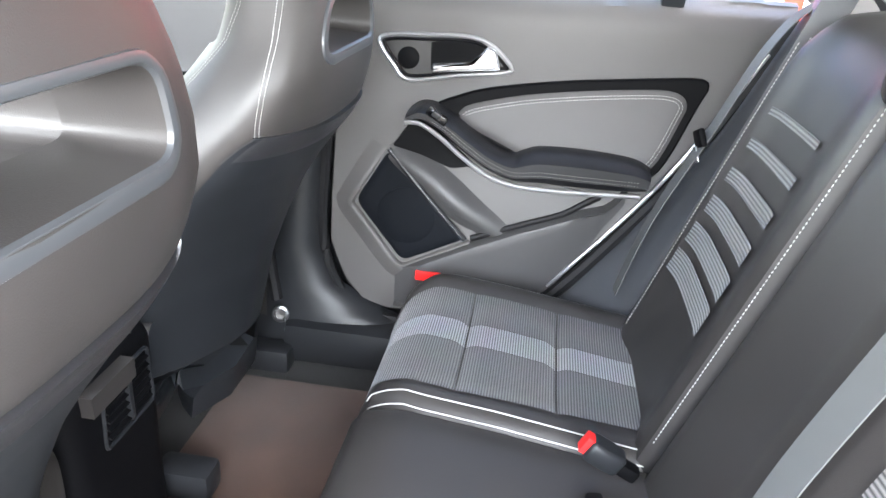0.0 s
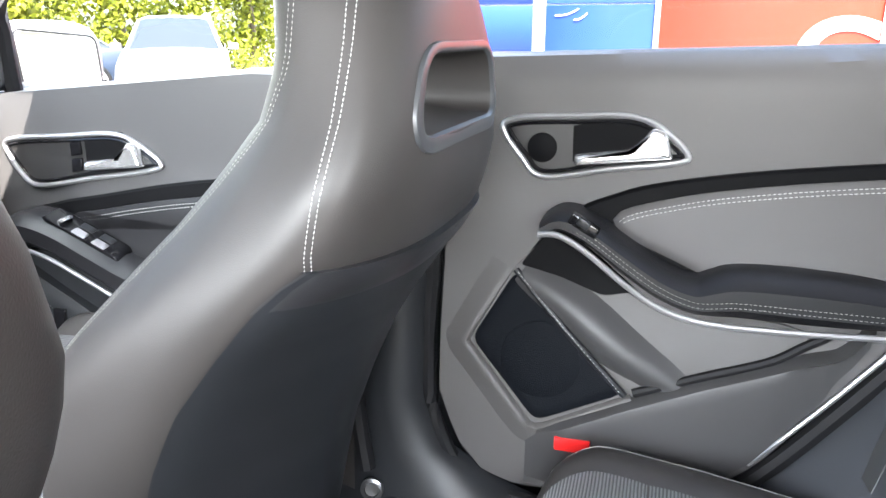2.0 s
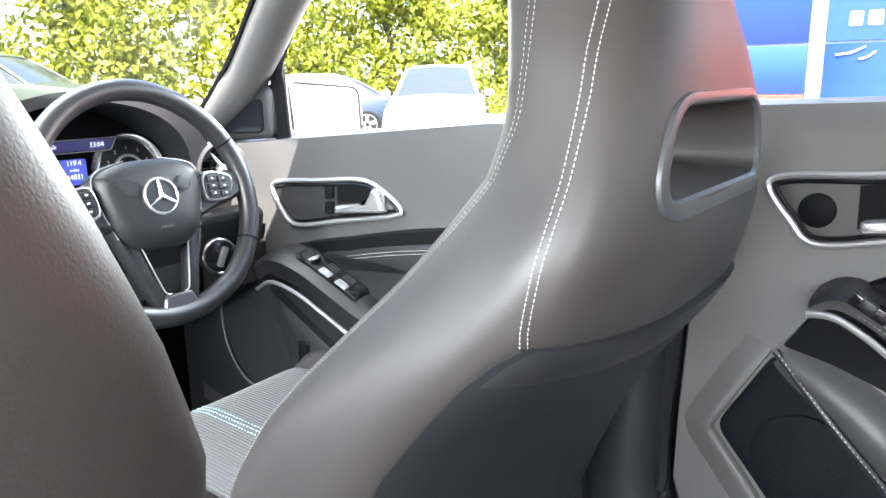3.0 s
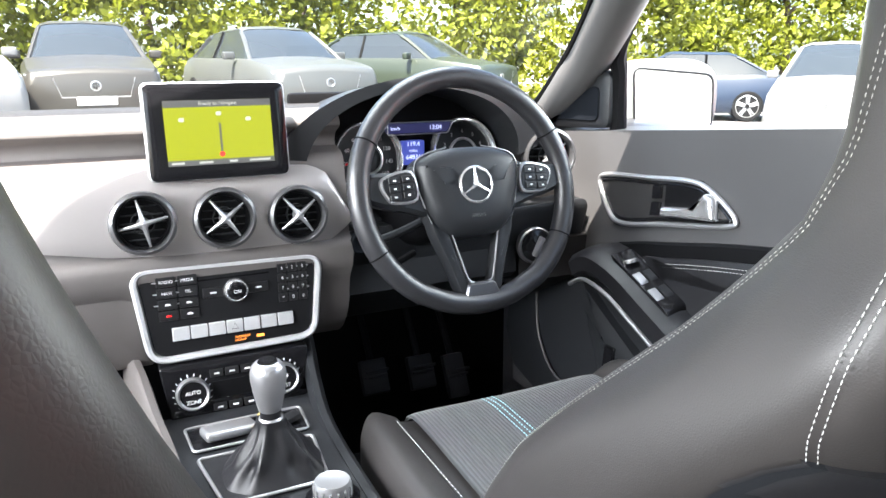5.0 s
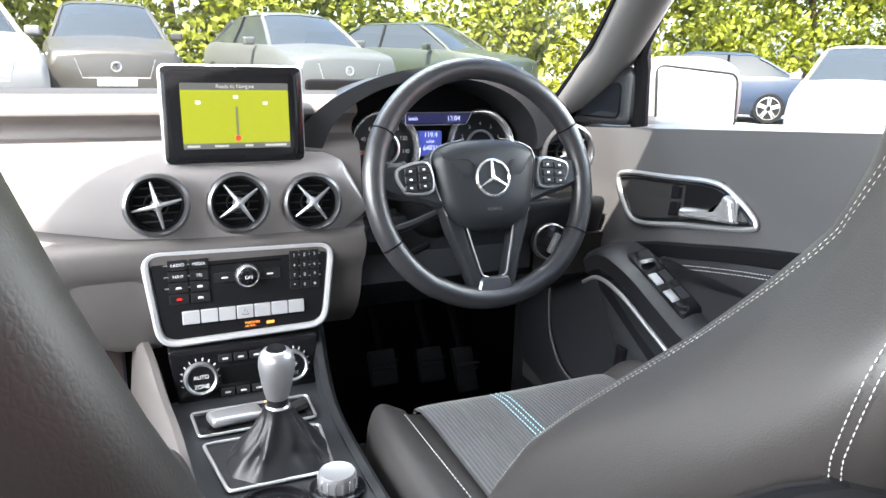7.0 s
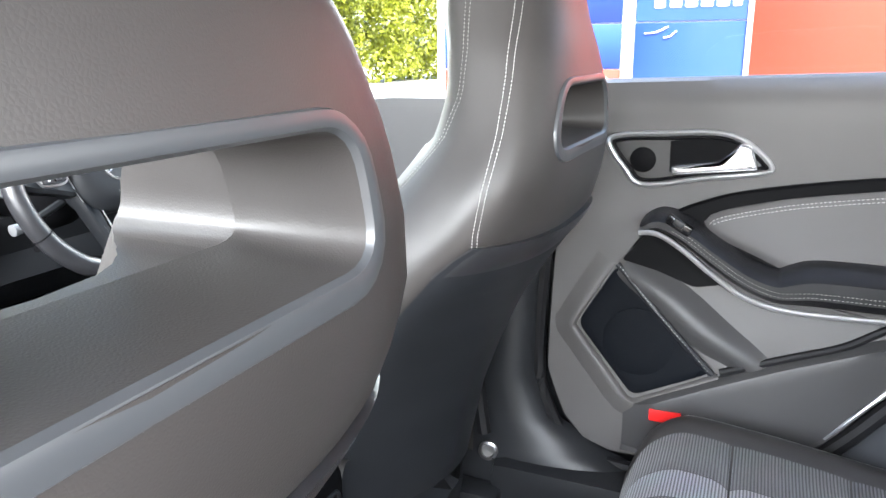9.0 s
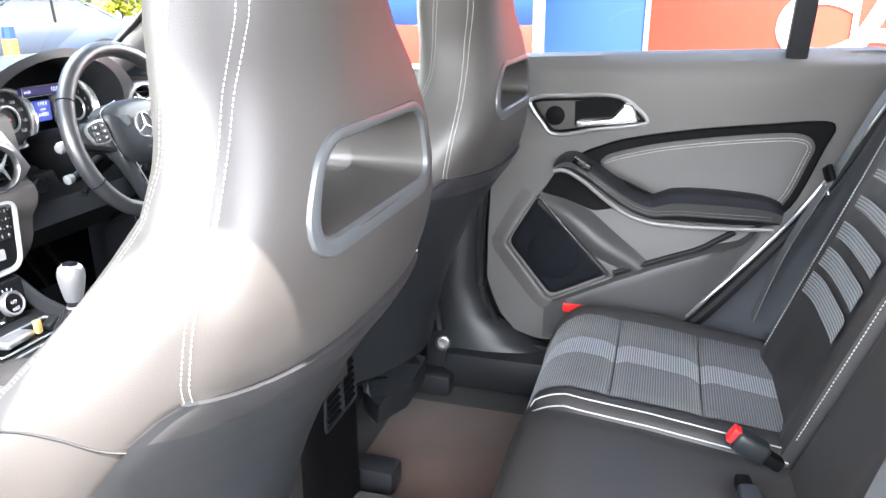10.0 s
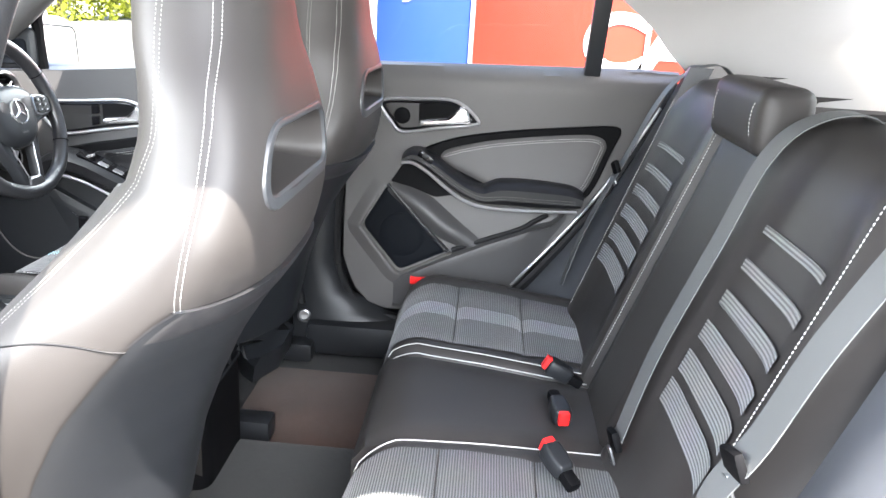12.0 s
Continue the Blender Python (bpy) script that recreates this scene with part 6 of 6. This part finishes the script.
# parked cars
def wheel_set(parent, x, y, z, r, w):
    t = lathe("wheel", [(r * 0.66, -w / 2), (r * 0.92, -w / 2), (r, -w * 0.35), (r, w * 0.35), (r * 0.92, w / 2), (r * 0.66, w / 2)], (x, y, z), (1, 0, 0), RUBBER, parent, "black tyre", 24)
    for s in (-1, 1):
        lathe("rim", [(r * 0.66, 0), (r * 0.64, 0.02 * 1), (r * 0.55, -0.03), (0.0, -0.03)], (x + s * w * 0.42, y, z), (s, 0, 0), BLACK, t, "", 24)
        for k in range(5):
            a = k * math.tau / 5 + 0.3
            for d in (-0.13, 0.13):
                tube("spoke", [(x + s * w * 0.48, y + 0.05 * math.cos(a + d * 2), z + 0.05 * math.sin(a + d * 2)), (x + s * w * 0.45, y + r * 0.66 * math.cos(a + d), z + r * 0.66 * math.sin(a + d))], [0.026, 0.020], SILVER, t, "silver spoke", 6)
        lathe("rim_edge", [(r * 0.66, 0.0), (r * 0.68, 0.02), (r * 0.72, 0.015), (r * 0.72, 0.0)], (x + s * w * 0.46, y, z), (s, 0, 0), SILVER, t, "silver rim edge", 28, False)


def parked_car(paint, label, place, length=4.6, width=1.82, height=1.45, suv=0.0):
    """A saloon or hatchback facing -y in its own space, standing on z = 0."""
    car = thing("parked_car", label, "car", "parked cars")
    L, Wd, H = length / 2, width / 2, height
    st = [  # y, half width, low z, belt z, roof z (0: none), roof half width
        (-L, 0.84, 0.30, 0.72, 0), (-L + 0.10, 0.94, 0.22, 0.80, 0), (-L + 0.5, 0.99, 0.20, 0.87, 0), (-L + 1.1, 1.0, 0.18, 0.94 + suv, 0),
        (-L + 1.35, 1.0, 0.18, 0.95 + suv, 0), (-L + 2.1, 1.0, 0.18, 0.96 + suv, 0), (L - 1.3, 1.0, 0.18, 0.97 + suv, 0), (L - 0.7, 0.98, 0.2, 0.98 + suv, 0), (L - 0.1, 0.90, 0.28, 0.90 + suv, 0), (L, 0.80, 0.42, 0.80 + suv, 0)]
    rows = []
    for y, hw, lo, be, _, in st:
        w = Wd * hw
        rows.append([(-w * 0.92, y, lo), (-w, y, lo + 0.12), (-w * 1.0, y, lo + 0.33), (-w * 0.97, y, be - 0.1), (-w * 0.90, y, be), (-w * 0.4, y, be + 0.035), (0, y, be + 0.045), (w * 0.4, y, be + 0.035), (w * 0.90, y, be), (w * 0.97, y, be - 0.1), (w, y, lo + 0.33), (w, y, lo + 0.12), (w * 0.92, y, lo)])
    loft("body", [[tuple(q) for q in r] for r in spline_rows(rows, 3)], paint, car, "", closed=False, cap0=True, cap1=True)
    gh = [(-L + 1.12, 0.95 + suv, 0.86), (-L + 1.9, H - 0.03, 0.66), (-L + 2.4, H, 0.64), (L - 1.6, H - 0.01, 0.63), (L - 1.2, H - 0.06, 0.64), (L - 0.45, 0.98 + suv, 0.80)]
    low, up = [], []
    rows = []
    for y, z, hw in spline([(a, b, c) for a, b, c in gh], 5):
        w = Wd * hw
        b = 0.94 + suv
        z = max(z, b + 0.01)
        rows.append([(-Wd * 0.88, y, b), (-(w + (Wd * 0.88 - w) * 0.3), y, b + (z - b) * 0.6), (-w, y, z - 0.04), (-w * 0.8, y, z), (0, y, z + 0.02), (w * 0.8, y, z), (w, y, z - 0.04), (w + (Wd * 0.88 - w) * 0.3, y, b + (z - b) * 0.6), (Wd * 0.88, y, b)])
    loft("glasshouse", rows, CARGLASS, car, "dark tinted windows", closed=False)
    rr = [r[2:7] for r in rows[5:-5]]
    loft("roof", [[(x, y, z + 0.008) for x, y, z in r] for r in rr], paint, car, "", closed=False)
    for s in (-1, 1):
        for a, b in ((0, 5), (len(rows) - 6, len(rows) - 1)):
            tube("pillar", [Vector(rows[k][2 if s < 0 else 6]) + Vector((0, 0, 0.0)) for k in range(a, b + 1)], 0.035, paint, car, seg=6)
        k = len(rows) // 2
        tube("pillar", [Vector(rows[k][j if s < 0 else 8 - j]) for j in (0, 1, 2)], 0.03, BLACK, car, seg=6)
        slab("headlamp", rounded([(s * Wd * 0.54, 0.63), (s * Wd * 0.90, 0.67), (s * Wd * 0.92, 0.77), (s * Wd * 0.56, 0.71)], 0.02), lambda u, v, h: (u, -L + 0.10 - h + 0.25 * max(0, abs(u) - Wd * 0.5), v), [(0, -0.05), (0, 0.03), (0.01, 0.04)], LAMP, car, "clear headlamp")
        slab("tail_lamp", rounded([(s * Wd * 0.45, 0.76 + suv), (s * Wd * 0.86, 0.78 + suv), (s * Wd * 0.84, 0.88 + suv), (s * Wd * 0.47, 0.86 + suv)], 0.02), lambda u, v, h: (u, L - 0.10 + h - 0.2 * max(0, abs(u) - Wd * 0.5), v), [(0, -0.05), (0, 0.04), (0.01, 0.05)], RED, car, "red tail lamp")
        box("door_mirror", (s * (Wd + 0.06), -L + 1.55, 1.0 + suv), (0.18, 0.10, 0.12), paint, car, "", 0.03, 3)
    slab("grille", rounded([(-0.42, 0.46), (0.42, 0.46), (0.50, 0.70), (-0.50, 0.70)], 0.06), lambda u, v, h: (u, -L + 0.03 - h, v), [(0, -0.05), (0, 0.01), (0.02, 0.015)], BLACK, car, "black front grille")
    for k in range(4):
        box("grille_bar", (0, -L + 0.012, 0.52 + 0.045 * k), (0.84, 0.012, 0.009), SILVER, car, "", 0.002, 1)
    lathe("badge", [(0.07, 0), (0.07, 0.014), (0.055, 0.018), (0.05, 0.01)], (0, -L + 0.01, 0.60), (0, -1, 0), SILVER, car, "plain round bright badge", 20)
    tube("grille_edge", [(-0.50, -L + 0.01, 0.705), (-0.42, -L + 0.01, 0.455), (0.42, -L + 0.01, 0.455), (0.50, -L + 0.01, 0.705)], 0.014, SILVER, car, "bright grille edge", 6)
    box("number_plate", (0, -L - 0.005, 0.40), (0.5, 0.015, 0.11), WHITE_P, car, "blank white number plate", 0.004)
    box("number_plate", (0, L + 0.01, 0.70), (0.5, 0.015, 0.11), WHITE_P, car, "blank number plate", 0.004)
    for y in (-L + 0.9, L - 0.95):
        for s in (-1, 1):
            wheel_set(car, s * (Wd - 0.10), y, 0.33, 0.33, 0.21)
    car.matrix_basis = place
    return car


CARGLASS = mat("car_glass", (0.025, 0.03, 0.035), 0.12, var=0.0, spec=0.4)
LAMP = mat("headlamp", (0.6, 0.62, 0.65), 0.1, metal=0.3, var=0.1, coat=1.0)
def paint(name, c):
    return mat(name, c, 0.38, metal=0.0, spec=0.4, var=0.04, vscale=2, coat=0.2)
P_WHITE, P_GREY, P_BROWN, P_GREEN, P_NAVY = paint("white_paint", (0.20, 0.20, 0.20)), paint("grey_paint", (0.065, 0.067, 0.066)), paint("bronze_grey_paint", (0.040, 0.037, 0.033)), paint("dark_green_paint", (0.025, 0.032, 0.022)), paint("navy_paint", (0.015, 0.024, 0.045))
G = GROUND
parked_car(P_WHITE, "white parked hatchback in the car park", pose(-2.15, 12.6, G + 0.40, 0, 0, 14), suv=0.05, height=1.55)
parked_car(P_BROWN, "bronze-grey parked saloon with a chrome-barred grille", pose(-0.12, 14.0, G + 0.40, 0, 0, 2), height=1.50, suv=0.03)
parked_car(P_GREY, "grey parked saloon facing the camera", pose(2.72, 13.6, G + 0.40, 0, 0, 10), height=1.44)
parked_car(P_GREEN, "dark green parked saloon beneath the hedge", pose(5.75, 15.0, G + 0.40, 0, 0, 35))
parked_car(P_NAVY, "navy blue parked saloon with silver wheels", pose(12.1, 13.7, G, 0, 0, -131), height=1.45)
parked_car(P_WHITE, "white parked hatchback seen beyond the door mirror", pose(11.45, 9.25, G, 0, 0, -57), length=4.3, suv=0.06, height=1.55)

# hedge and trees behind the cars
def leaf_mat(name, c):
    m = bpy.data.materials.new(name)
    m.use_nodes = True
    n, l = m.node_tree.nodes, m.node_tree.links
    b = n["Principled BSDF"]
    b.inputs["Roughness"].default_value = 0.6
    g = n.new("ShaderNodeNewGeometry")
    mx = n.new("ShaderNodeMix")
    mx.data_type = "RGBA"
    mx.inputs[6].default_value = (*[q * 0.55 for q in c], 1)
    mx.inputs[7].default_value = (*[min(1, q * 1.6) for q in c], 1)
    l.new(g.outputs["Random Per Island"], mx.inputs[0])
    l.new(mx.outputs[2], b.inputs["Base Color"])
    tr = n.new("ShaderNodeBsdfTranslucent")
    l.new(mx.outputs[2], tr.inputs["Color"])
    ms = n.new("ShaderNodeMixShader")
    ms.inputs[0].default_value = 0.4
    l.new(b.outputs[0], ms.inputs[1])
    l.new(tr.outputs[0], ms.inputs[2])
    l.new(ms.outputs[0], n["Material Output"].inputs["Surface"])
    return m


LEAF = leaf_mat("hedge_leaves", (0.19, 0.21, 0.018))
LEAF_DARK = leaf_mat("tree_leaves", (0.13, 0.15, 0.014))
BARK = mat("bark", (0.12, 0.09, 0.07), 0.9, var=0.3, bump=0.8, bscale=30)
rng = np.random.default_rng(4)


def leaves(name, blobs, count, size, material, parent=None, label=""):
    """Many small leaf blades scattered on uneven clumps."""
    verts, faces = [], []
    wts = np.array([b[3] * b[4] for b in blobs])
    pick = rng.choice(len(blobs), count, p=wts / wts.sum())
    for i in pick:
        cx, cy, cz, rx, rz = blobs[i]
        d = rng.normal(size=3)
        d /= np.linalg.norm(d)
        rad = rng.uniform(0.55, 1.08)
        c = np.array((cx, cy, cz)) + d * (rx * rad, rx * rad, rz * rad)
        if c[2] < GROUND:
            continue
        a, b = rng.normal(size=3), rng.normal(size=3)
        a /= np.linalg.norm(a)
        b = np.cross(a, b)
        b /= np.linalg.norm(b)
        s = size * rng.uniform(0.6, 1.4)
        k = len(verts)
        verts += [c - a * s, c + b * s * 0.5, c + a * s, c - b * s * 0.5]
        faces.append((k, k + 1, k + 2, k + 3))
    return pydata(name, verts, faces, material, parent, label, smooth=False)


blobs = []
for x in np.arange(-14, 34, 1.1):
    y = 21.0 + 0.25 * max(0, 8 - x) * 0 - 0.22 * max(0.0, x - 8) + rng.uniform(-0.6, 0.6)
    for z in (0.4, 1.4, 2.4, 3.5, 4.6):
        blobs.append((x + rng.uniform(-0.5, 0.5), y + rng.uniform(-0.4, 0.4), z + rng.uniform(-0.3, 0.3), rng.uniform(0.8, 1.3), rng.uniform(0.7, 1.1)))
hedge = tagged(leaves("hedge", blobs, 80000, 0.12, LEAF), "bright green leafy hedge along the car park", "hedge", kind="stuff")
for i, (x, y, h) in enumerate(((-7, 22.5, 6.0), (-2.5, 23.5, 6.5), (1.5, 22.8, 5.6), (6.0, 23.2, 6.6), (10.5, 22, 6.0), (15.5, 20.5, 6.4), (21, 18.5, 6.0), (26, 16.5, 6.2))):
    tree = thing("tree", "broad leafy roadside tree behind the hedge", "tree", "trees behind the hedge")
    tube("trunk", spline([(x, y, GROUND), (x + 0.1, y, 1.5), (x - 0.1, y + 0.1, h * 0.6)], 4), [0.16, 0.15, 0.14, 0.13, 0.12, 0.11, 0.10, 0.09, 0.08], BARK, tree)
    for k in range(4):
        a = k * 1.7 + i
        tube("limb", spline([(x, y, h * 0.4 + 0.2 * k), (x + 0.6 * math.cos(a), y + 0.6 * math.sin(a), h * 0.55 + 0.2 * k), (x + 1.3 * math.cos(a), y + 1.3 * math.sin(a), h * 0.72 + 0.15 * k)], 4), [0.07, 0.065, 0.06, 0.055, 0.05, 0.045, 0.04, 0.03, 0.02], BARK, tree, seg=6)
    bl = [(x + rng.uniform(-1.5, 1.5), y + rng.uniform(-1.2, 1.2), h * rng.uniform(0.45, 1.0), rng.uniform(0.5, 0.95), rng.uniform(0.4, 0.8)) for _ in range(16)]
    leaves("crown", bl, 5200, 0.11, LEAF_DARK if i % 2 else LEAF, tree, "loose green crown with gaps")

# the car's own door mirror
dm = thing("door_mirror", "white painted door mirror outside the front window", "mirror")
bm = bmesh.new()
bmesh.ops.create_uvsphere(bm, u_segments=28, v_segments=18, radius=1.0)
for v in bm.verts:
    c = v.co
    v.co = Vector((math.copysign(abs(c.x) ** 0.6, c.x) * 0.132, math.copysign(abs(c.y) ** 0.8, c.y) * (0.085 if c.y > 0 else 0.03), math.copysign(abs(c.z) ** 0.6, c.z) * 0.088))
part("shell", bm, P_WHITE, dm, "white painted shell")
slab("glass", rounded([(-0.072, -0.066), (0.106, -0.066), (0.100, 0.050), (-0.082, 0.066)], 0.02), lambda u, v, h: (u, -0.030 - h, v), [(0, -0.004), (0, 0.003)], MIRROR, dm, "mirror glass")
tube("edge", [(u, -0.032, v) for u, v in rounded([(-0.075, -0.069), (0.109, -0.069), (0.103, 0.053), (-0.085, 0.069)], 0.02)], 0.0025, HARD, dm, "black glass edge", 6, True)
dm.matrix_basis = pose(0.985, 1.90, 0.958, 0, 0, -14)
po = thing("marker_post", "orange and blue upright marker post in the car park", "post")
tube("post", [(9.0, 11.0, GROUND), (9.0, 11.0, 0.55)], 0.12, mat("orange_plastic", (0.9, 0.25, 0.03), 0.5), po, "orange post")
tube("cap", [(9.0, 11.0, 0.55), (9.0, 11.0, 0.75)], 0.10, BLUE_P, po, "blue cap")
